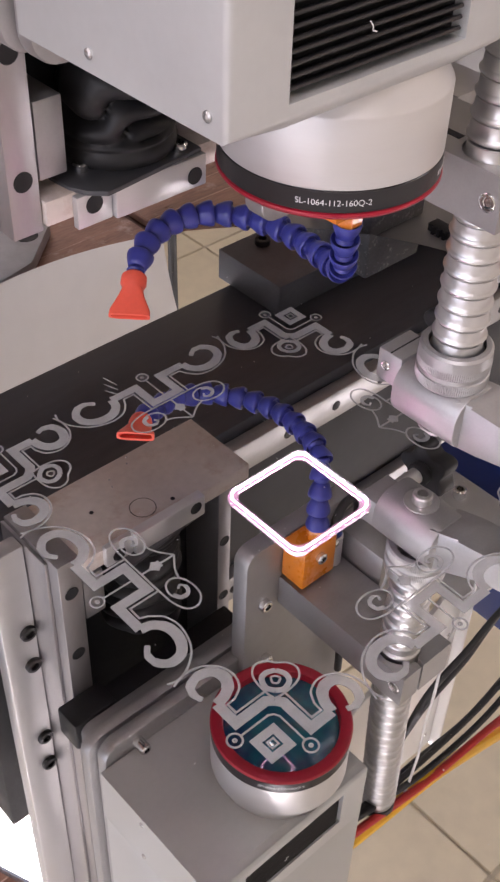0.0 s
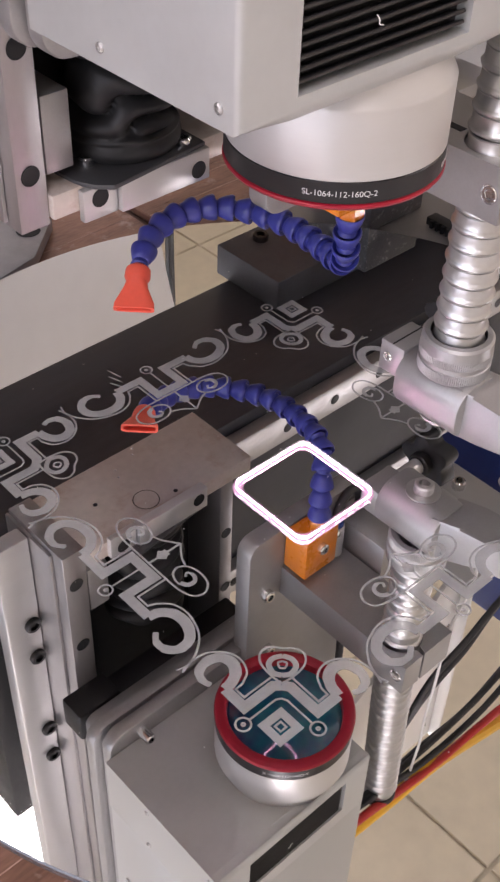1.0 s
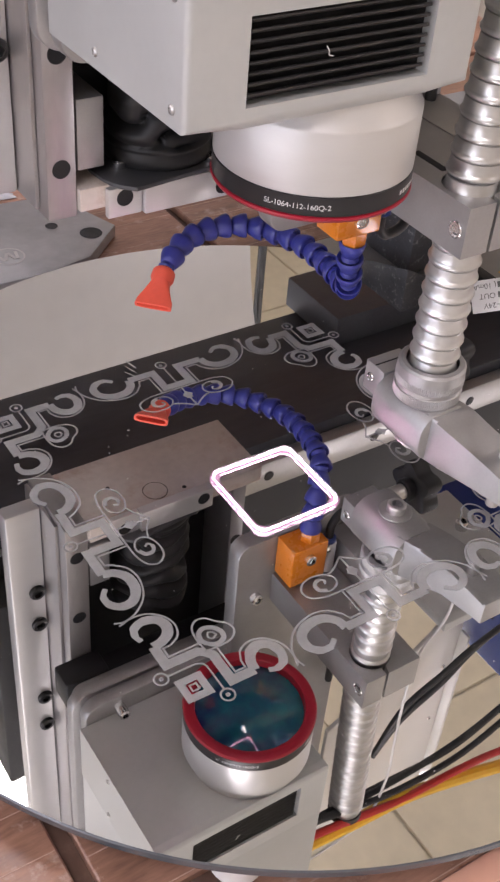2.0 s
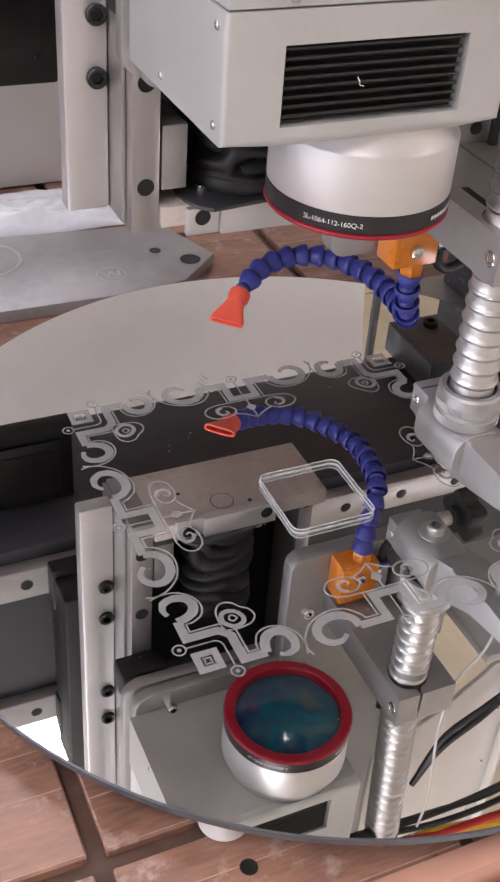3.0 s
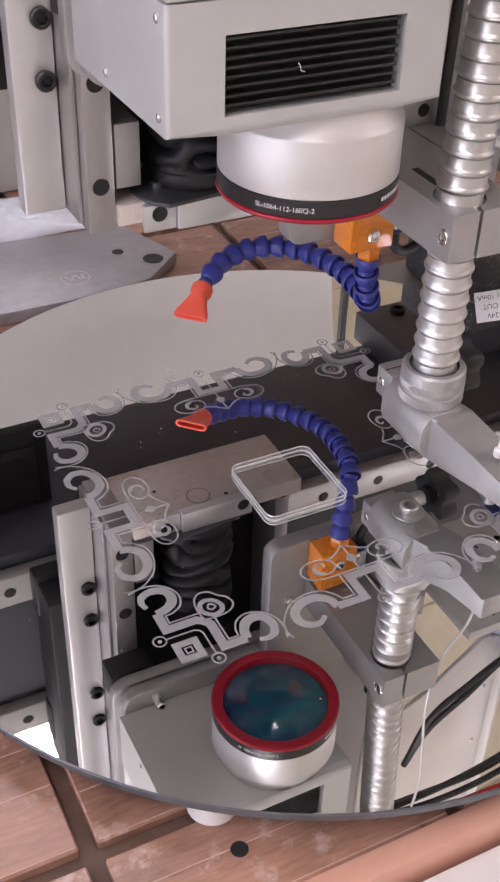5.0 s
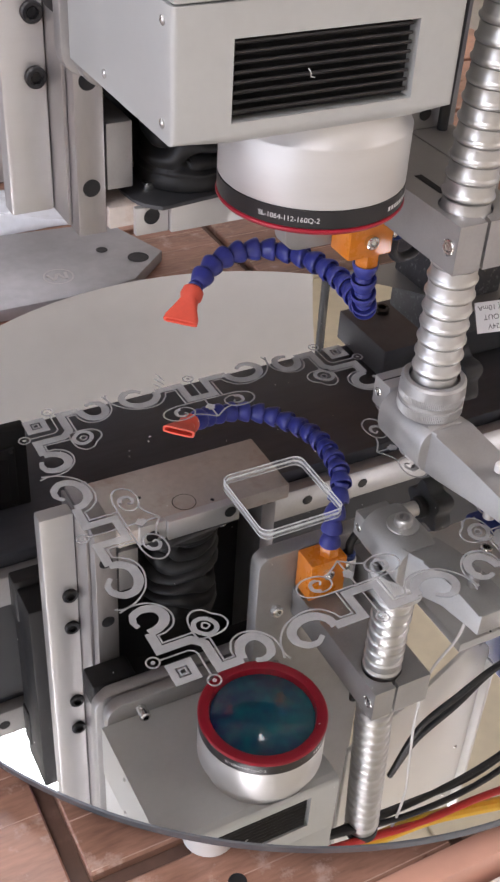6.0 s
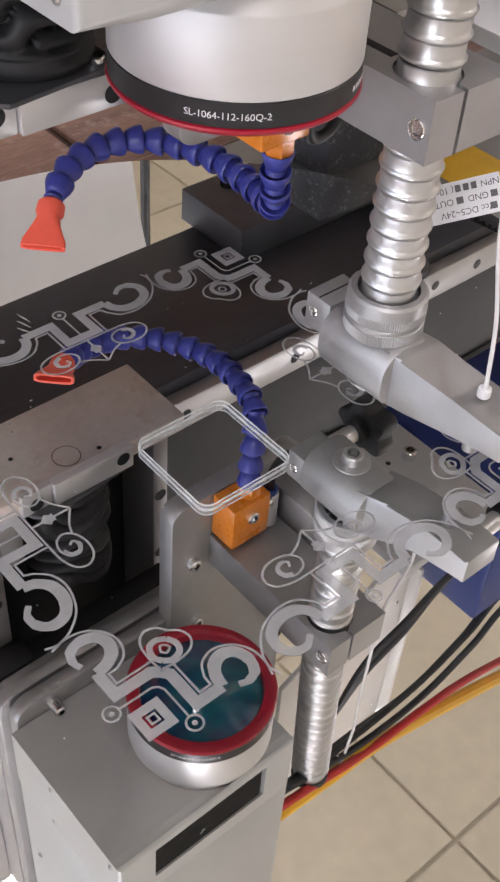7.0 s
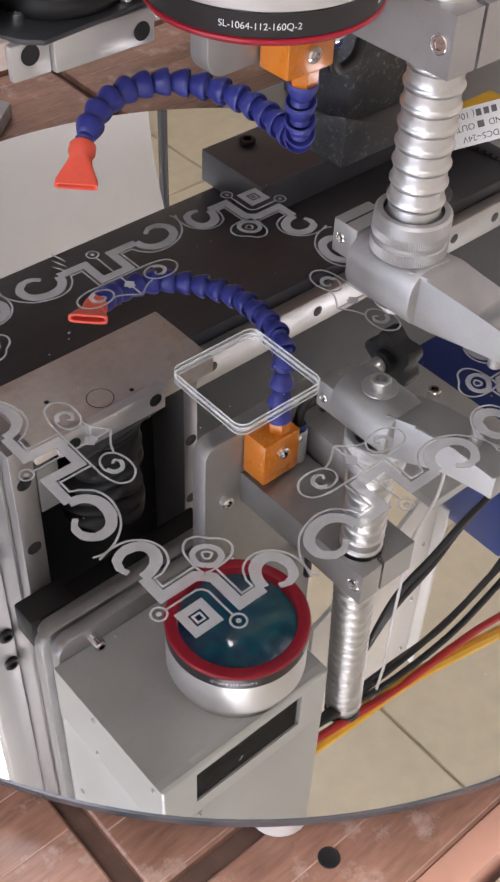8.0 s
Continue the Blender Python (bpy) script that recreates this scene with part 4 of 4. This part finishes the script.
def build_right_side():
    t = thing("cover_plate", "smooth grey cover plate lying on the table", "plate")
    part("sheet", extrude(rounded_outline(0.285, 0.66, 0.02, 0.335, 0.012, 6), 0.0030, Matrix.Translation((0, 0, TABLE + 0.0009)), 0.0005), "alu_cast", t)
    z = TABLE + 0.0041
    t = thing("toothed_rack", "black toothed rack on the cover plate", "rack")
    part("bar", box(0.3800, 0.3900, 0.04, 0.245, z, z + 0.006, 0.0004), "rubber", t)
    me = mesh_of("tooth", box(-0.0022, 0.0, -0.0011, 0.0011, 0.0, 0.0058, 0), "rubber")
    for k in range(40):
        ob = new("tooth", me)
        ob.parent = t
        ob.location = (0.3799, 0.044 + 0.005 * k, z)
    t = thing("yellow_sticker", "yellow warning sticker on the cover plate", "sticker")
    part("sheet", box(0.405, 0.455, 0.195, 0.235, z, z + 0.0004, 0), "cable_yellow", t)
    t = thing("stop_bracket", "dark speckled cast stop block on the cover plate", "block")
    part("body", box(0.338, 0.395, 0.262, 0.325, z, 0.052, 0.0015), "speckled", t)
    socket_screw("bolt", (0.366, 0.293, 0.052), (0, 0, 1), 0.0065, 0.006, "band", t)


build_right_side()


# ---------------------------------------------------------------- etched scroll border
LIFT = 0.00012


def ribbon(bm, pts, w, z=LIFT, m=None, closed=False):
    """A flat band of width w along 2D points (mm), laid on the mirror."""
    n = len(pts)
    left, right = [], []
    for i, p in enumerate(pts):
        a = pts[(i - 1) % n] if closed or i else p
        b = pts[(i + 1) % n] if closed or i < n - 1 else p
        d1 = Vector((p[0] - a[0], p[1] - a[1]))
        d2 = Vector((b[0] - p[0], b[1] - p[1]))
        d1 = d1.normalized() if d1.length > 1e-9 else d2.normalized()
        d2 = d2.normalized() if d2.length > 1e-9 else d1
        d = (d1 + d2).normalized() if (d1 + d2).length > 1e-6 else d1
        k = min(1.5, 1 / max(0.5, d.dot(d1)))
        ww = w[min(i, len(w) - 1)] if isinstance(w, (list, tuple)) else w
        nx, ny = -d.y * ww / 2 * k, d.x * ww / 2 * k
        left.append((p[0] + nx, p[1] + ny))
        right.append((p[0] - nx, p[1] - ny))
    m = m or Matrix.Identity(4)
    L1 = [bm.verts.new(m @ Vector((x / 1000, y / 1000, z))) for x, y in left]
    R1 = [bm.verts.new(m @ Vector((x / 1000, y / 1000, z))) for x, y in right]
    for i in range(n if closed else n - 1):
        j = (i + 1) % n
        bm.faces.new((L1[i], L1[j], R1[j], R1[i]))


def sweep2(pts, n=7):
    return [(p.x, p.y) for p in spline([(x, y, 0) for x, y in pts], n)]


def arc(cx, cy, rx, ry, a0, a1, n=24):
    return [(cx + rx * math.cos(radians(a0 + (a1 - a0) * k / n)), cy + ry * math.sin(radians(a0 + (a1 - a0) * k / n))) for k in range(n + 1)]


FLIP = Matrix(((0, 1, 0, 0), (1, 0, 0, 0), (0, 0, 1, 0), (0, 0, 0, 1)))     # swaps x and y: the corner motif's own axis


NAMES = ("etched_scroll", "etched_outline", "etched_heart", "etched_leaf", "etched_leaf_two", "etched_bracket", "etched_stem", "etched_square")


def corner_motif(m):
    """Scroll corner: a nested square, two hooked bands, a heart loop and two stems that end in rings."""
    P = {n: bmesh.new() for n in NAMES}
    for half in (m, m @ FLIP):
        hook = sweep2([(29, -5.0), (30, 0), (33, 4.6), (38, 6.4), (43, 4), (45, -2), (43, -7.5), (38.5, -9.3), (34.5, -8.2)])
        ribbon(P["etched_scroll"], [(14.5, 14.5), (16.8, 11.5), (16.8, -5.0), (29, -5.0)], 5.0, LIFT, half)
        ribbon(P["etched_scroll"], hook, [5.0] * 12 + [5.4] * 12 + [5.0] * 12 + [4.4] * 8 + [3.6] * 6 + [2.8] * 6 + [2.2] * 8, LIFT + 0.00003, half)
        ribbon(P["etched_outline"], [(20.6, 15.6), (20.6, -1.6), (26.0, -1.6)] + sweep2([(26.2, 2.5), (29.5, 8), (36, 10.4), (43, 8.2), (48.2, 2), (49.4, -6), (47.6, -13)]), 1.0, LIFT, half)
        ribbon(P["etched_stem"], [(9.8, 9.8), (11.0, 7.5), (11.0, -7.4)], 0.9, LIFT, half)
        ribbon(P["etched_stem"], arc(11.0, -10.9, 3.3, 3.3, 0, 352), 0.9, LIFT, half, True)
        ribbon(P["etched_stem"], arc(11.0, -10.9, 0.7, 0.7, 0, 350, 10), 0.9, LIFT, half, True)
        # half of the heart loop
        ribbon(P["etched_heart"], sweep2([(15.2, 15.2), (22, 14.6), (29.5, 15.8), (33.4, 20), (32.4, 25), (28.4, 28.4)]), 1.0, LIFT, half)
        ribbon(P["etched_heart"], sweep2([(18.2, 18.2), (21.5, 16.3), (26, 17.6), (27.4, 21.4), (25.6, 25.6)]), 2.6, LIFT, half)
        ribbon(P["etched_heart"], sweep2([(23.5, 23.5), (24.2, 21.5), (22, 20.2), (20.8, 20.8)]), 1.0, LIFT, half)
    sq = lambda s: [(s, s), (-s, s), (-s, -s), (s, -s)]
    ribbon(P["etched_square"], sq(5.0), 3.8, LIFT, m, True)
    ribbon(P["etched_square"], sq(1.7), 0.9, LIFT, m, True)
    return P


def side_motif(m):
    """Scroll of one side: two hooked bands that meet in a step, two spiral leaves and a pointed bracket; mirrored about its middle."""
    P = {n: bmesh.new() for n in NAMES}
    for s in (1, -1):
        half = m @ Matrix.Translation((0, 0.106, 0)) @ Matrix.Diagonal((1, s, 1, 1)) @ Matrix.Translation((0, -0.106, 0))
        hook = sweep2([(-5.0, 81), (0.5, 79.5), (5, 74), (5, 65.5), (0.5, 59), (-6, 58), (-10.6, 62), (-11.2, 67.5), (-8, 72)])
        ribbon(P["etched_scroll"], [(11.6, 106.0), (11.6, 97.4), (-5.0, 97.4), (-5.0, 81)], 5.0, LIFT, half)
        ribbon(P["etched_scroll"], hook, [5.0] * 12 + [5.4] * 12 + [5.0] * 12 + [4.4] * 8 + [3.6] * 6 + [2.8] * 6 + [2.2] * 8, LIFT + 0.00003, half)
        ribbon(P["etched_outline"], [(15.2, 106), (15.2, 93.2), (-1.3, 93.2), (-1.3, 86.2)] + sweep2([(2.6, 84.5), (8, 79), (9.6, 70), (6, 59), (-1.5, 51.8), (-9, 49), (-14.5, 50.2)]), 1.0, LIFT, half)
        ribbon(P["etched_leaf" if s == 1 else "etched_leaf_two"], sweep2([(15.2, 93.2), (15.6, 84), (18.2, 77), (23.5, 75), (28.4, 79), (29.6, 86), (27.8, 92.4), (23.6, 95.2), (19.4, 93.2), (17.8, 88), (20, 83.8), (23.6, 83.4)]), 1.0, LIFT, half)
        ribbon(P["etched_leaf" if s == 1 else "etched_leaf_two"], sweep2([(18.6, 87), (20.6, 83.6), (24.4, 83.4), (26.4, 86.6), (25, 89.6), (22.8, 88.4)]), [2.4] * 14 + [2.0] * 10 + [1.2] * 12, LIFT + 0.00003, half)
        ribbon(P["etched_bracket"], sweep2([(27.2, 93.4), (29.5, 99), (34.6, 106)]), 1.0, LIFT, half)
        ribbon(P["etched_bracket"], [(20.5, 106), (23.2, 108.6), (26.6, 106)], 1.2, LIFT, half)
    ribbon(P["etched_bracket"], [(34.6, 106), (15.6, 106)], 1.0, LIFT, m)
    ribbon(P["etched_bracket"], [(20.8, 106), (26.4, 106)], [2.0, 4.4], LIFT + 0.00003, m)
    ribbon(P["etched_stem"], [(9.6, 106), (-6.6, 106)], 0.9, LIFT, m)
    ribbon(P["etched_stem"], arc(-10.1, 106, 3.3, 3.3, 0, 352), 0.9, LIFT, m, True)
    ribbon(P["etched_stem"], arc(-10.1, 106, 0.7, 0.7, 0, 350, 10), 0.9, LIFT, m, True)
    return P


# the motifs are parts of the mirror, four of each, a quarter turn apart
for k_ in range(4):
    turn = Matrix.Translation((0.106 - MC[0], 0.106 - MC[1], 0.005)) @ Matrix.Rotation(radians(90 * k_), 4, "Z") @ Matrix.Translation((-0.106, -0.106, 0))
    for made_ in (corner_motif(turn), side_motif(turn)):
        for n_, bm_ in made_.items():
            if len(bm_.faces):
                part(n_.replace("_two", ""), bm_, "etch", ROUND_MIRROR, "frosted etched line work", smooth=0)
            else:
                bm_.free()


# ---------------------------------------------------------------- the square cut
def square_ring(half, r, w, z0, z1, jag=0.0, seed=1):
    """Closed rounded-square wall of thickness w with a slightly chipped inner edge."""
    rng = random.Random(seed)
    outer = rounded_outline(-half, half, -half, half, r, 8)
    dense = []
    for i, p in enumerate(outer):
        q = outer[(i + 1) % len(outer)]
        n = max(1, int(math.hypot(q[0] - p[0], q[1] - p[1]) / 0.0012))
        dense += [(p[0] + (q[0] - p[0]) * k / n, p[1] + (q[1] - p[1]) * k / n) for k in range(n)]
    bm = bmesh.new()
    V = []
    for x, y in dense:
        k = 1 - (w + rng.uniform(-jag, jag)) / half
        j = 1 + rng.uniform(-jag, jag) / half
        V.append([bm.verts.new((x * j, y * j, z0)), bm.verts.new((x * j, y * j, z1)), bm.verts.new((x * k, y * k, z1)), bm.verts.new((x * k, y * k, z0))])
    for i in range(len(V)):
        a, b = V[i], V[(i + 1) % len(V)]
        for k in range(4):
            bm.faces.new((a[k], a[(k + 1) % 4], b[(k + 1) % 4], b[k]))
    return bm


ob_ = part("cut_edge", square_ring(CUT[2], 0.0055, 0.0006, 0.0052, 0.0056, 0.00012), "frost", ROUND_MIRROR, "rough sparkling edge of a square laser cut", smooth=20)
ob_.location = (CUT[0] - MC[0], CUT[1] - MC[1], 0)
for half_, w_, z0_, z1_, mat_, name_ in ((CUT[2] - 0.0001, 0.0002, 0.0057, 0.0077, "cut_wall", "cut_wall"), (CUT[2], 0.0005, 0.0078, 0.0082, "frost", "cut_lip")):
    ob_ = part(name_, square_ring(half_, 0.0055, w_, z0_, z1_, 0.0001, 9), mat_, ROUND_MIRROR, smooth=20)
    ob_.location = (CUT[0] - MC[0], CUT[1] - MC[1], 0)

SCRATCHES = ((89, 236, 91, 226), (86, 231, 89, 222), (83, 226, 87, 218), (59, 175.5, 59.3, 174.5), (56, 171.5, 56.3, 170.5), (42, 167.5, 42.2, 166.5), (40, 162.5, 40.3, 161.5))
# short scratches and a few specks on the glass
bm_ = bmesh.new()
for x0_, y0_, x1_, y1_ in SCRATCHES:
    ribbon(bm_, [(x0_, y0_), ((x0_ + x1_) / 2, (y0_ + y1_) / 2), (x1_, y1_)], [0.3, 1.1, 0.3], LIFT, Matrix.Translation((-MC[0], -MC[1], 0.005)))
part("scratch", bm_, "bright_rim", ROUND_MIRROR, "short bright scratches", smooth=0)
rng_ = random.Random(21)
for k_ in range(60):
    a_, d_ = rng_.uniform(0, 6.28), 0.22 * math.sqrt(rng_.random())
    bm_ = lathe([(0.00014 + 0.0002 * rng_.random(), 0), (0, 0.0002)], 7, Matrix.Translation((d_ * math.cos(a_), d_ * math.sin(a_), 0.0051)))
    part("speck", bm_, "white_ink", ROUND_MIRROR)


# ---------------------------------------------------------------- laser plasma in the cut
def halo(bm, half, z, spread):
    """Thin stacked translucent bands that fade outwards: the plasma's bloom built as glowing shapes."""
    for k in range(4):
        d = spread * (k + 1) / 4
        merge(bm, square_ring(half + d, 0.0055 + d, 2 * d, z + 0.00012 * (4 - k), z + 0.00012 * (4 - k) + 0.00004, 0.0002, 20 + k))


def build_plasma():
    made = []
    for name, label, mat, glow, half, w, h, spread in (
            ("plasma_ring", "pinkish white laser plasma round the square cut", "spark", "halo_pink", CUT[2] - 0.0003, 0.0007, 0.0010, 0.0022),
            ("plasma_trace", "faint violet laser plasma round the square cut", "spark_violet", "halo_violet", CUT[2] - 0.0004, 0.0003, 0.0004, 0.0010)):
        core = tagged(part(name, square_ring(half, 0.0055, w, 0.0006, 0.0006 + h, 0.0002, 5), mat, smooth=0), label, "laser glow")
        bm = bmesh.new()
        halo(bm, half - w / 2, 0.0, spread)
        part("halo", bm, glow, core, "soft glowing halo", smooth=0)
        made.append(core)
    # spark: two jagged tapering flames that meet at one corner
    s = CUT[2] - 0.0006
    rng = random.Random(8)
    core, soft = bmesh.new(), bmesh.new()
    for turn in (0, 90):
        for bm, wide, high, reach in ((core, 0.0005, 0.0011, 0.046), (soft, 0.0024, 0.0014, 0.048), (soft, 0.0044, 0.0011, 0.046), (soft, 0.0068, 0.0008, 0.042), (soft, 0.0095, 0.0005, 0.036)):
            one, rows = bmesh.new(), []
            n = 40
            for k in range(n + 1):
                f = 1 - k / n
                x, h, w = -s + reach * k / n, 0.0004 + high * f ** 1.3 * rng.uniform(0.6, 1.2), wide * (0.15 + 0.85 * f) * rng.uniform(0.8, 1.15)
                rows.append([one.verts.new((x, w, 0.0008)), one.verts.new((x, 0.5 * w, 0.0008 + h)), one.verts.new((x, -0.5 * w, 0.0008 + h)), one.verts.new((x, -w, 0.0008))])
            for a, b in zip(rows, rows[1:]):
                for k in range(3):
                    one.faces.new((a[k], a[k + 1], b[k + 1], b[k]))
            m = Matrix.Translation((0, -s, 0)) if not turn else Matrix(((0, 1, 0, -s), (1, 0, 0, 0), (0, 0, 1, 0), (0, 0, 0, 1)))
            merge(bm, one, m)
    spark = tagged(part("plasma_spark", core, "spark_pink", smooth=0), "pink sparkling laser plasma at one corner", "laser glow")
    # wide glowing layers give the spark a built-in bloom
    part("halo", soft, "halo_spark", spark, "soft pink halo", smooth=60)
    made.append(spark)
    return made


RING, TRACE, SPARK = build_plasma()


def motions():
    """Glow shapes rise above the mirror when lit and hide below it when off."""
    up, down = 0.0004, -0.0105
    c = Vector((CUT[0], CUT[1], 0))

    def steps(thing_, spans, turns=lambda t: 0.0, low=down):
        rows, f = [], 1 / 30
        times = {0.0, 8.0}
        for a, b in spans:
            times |= {max(0, a - 2 * f), max(0, a - f), a, a + f, b - f, b, b + f, b + 2 * f}
        times |= {3.05, 3.1, 3.15, 3.85, 3.9, 3.95}
        for t in sorted(times):
            on = any(a - 1e-6 <= t <= b + 1e-6 for a, b in spans)
            rows.append((t, pose(c.x, c.y, up if on else low, 0, 0, turns(t))))
        walk(thing_, rows)

    steps(RING, [(0.0, 2.4)])
    steps(TRACE, [(2.47, 2.85), (3.3, 3.75), (4.25, 4.6)])
    steps(SPARK, [(2.8, 2.93), (3.4, 3.6), (4.4, 4.6)], lambda t: 0.0 if t < 3.08 or t > 3.92 else (45.0 if t < 3.12 or t > 3.88 else 90.0))


motions()
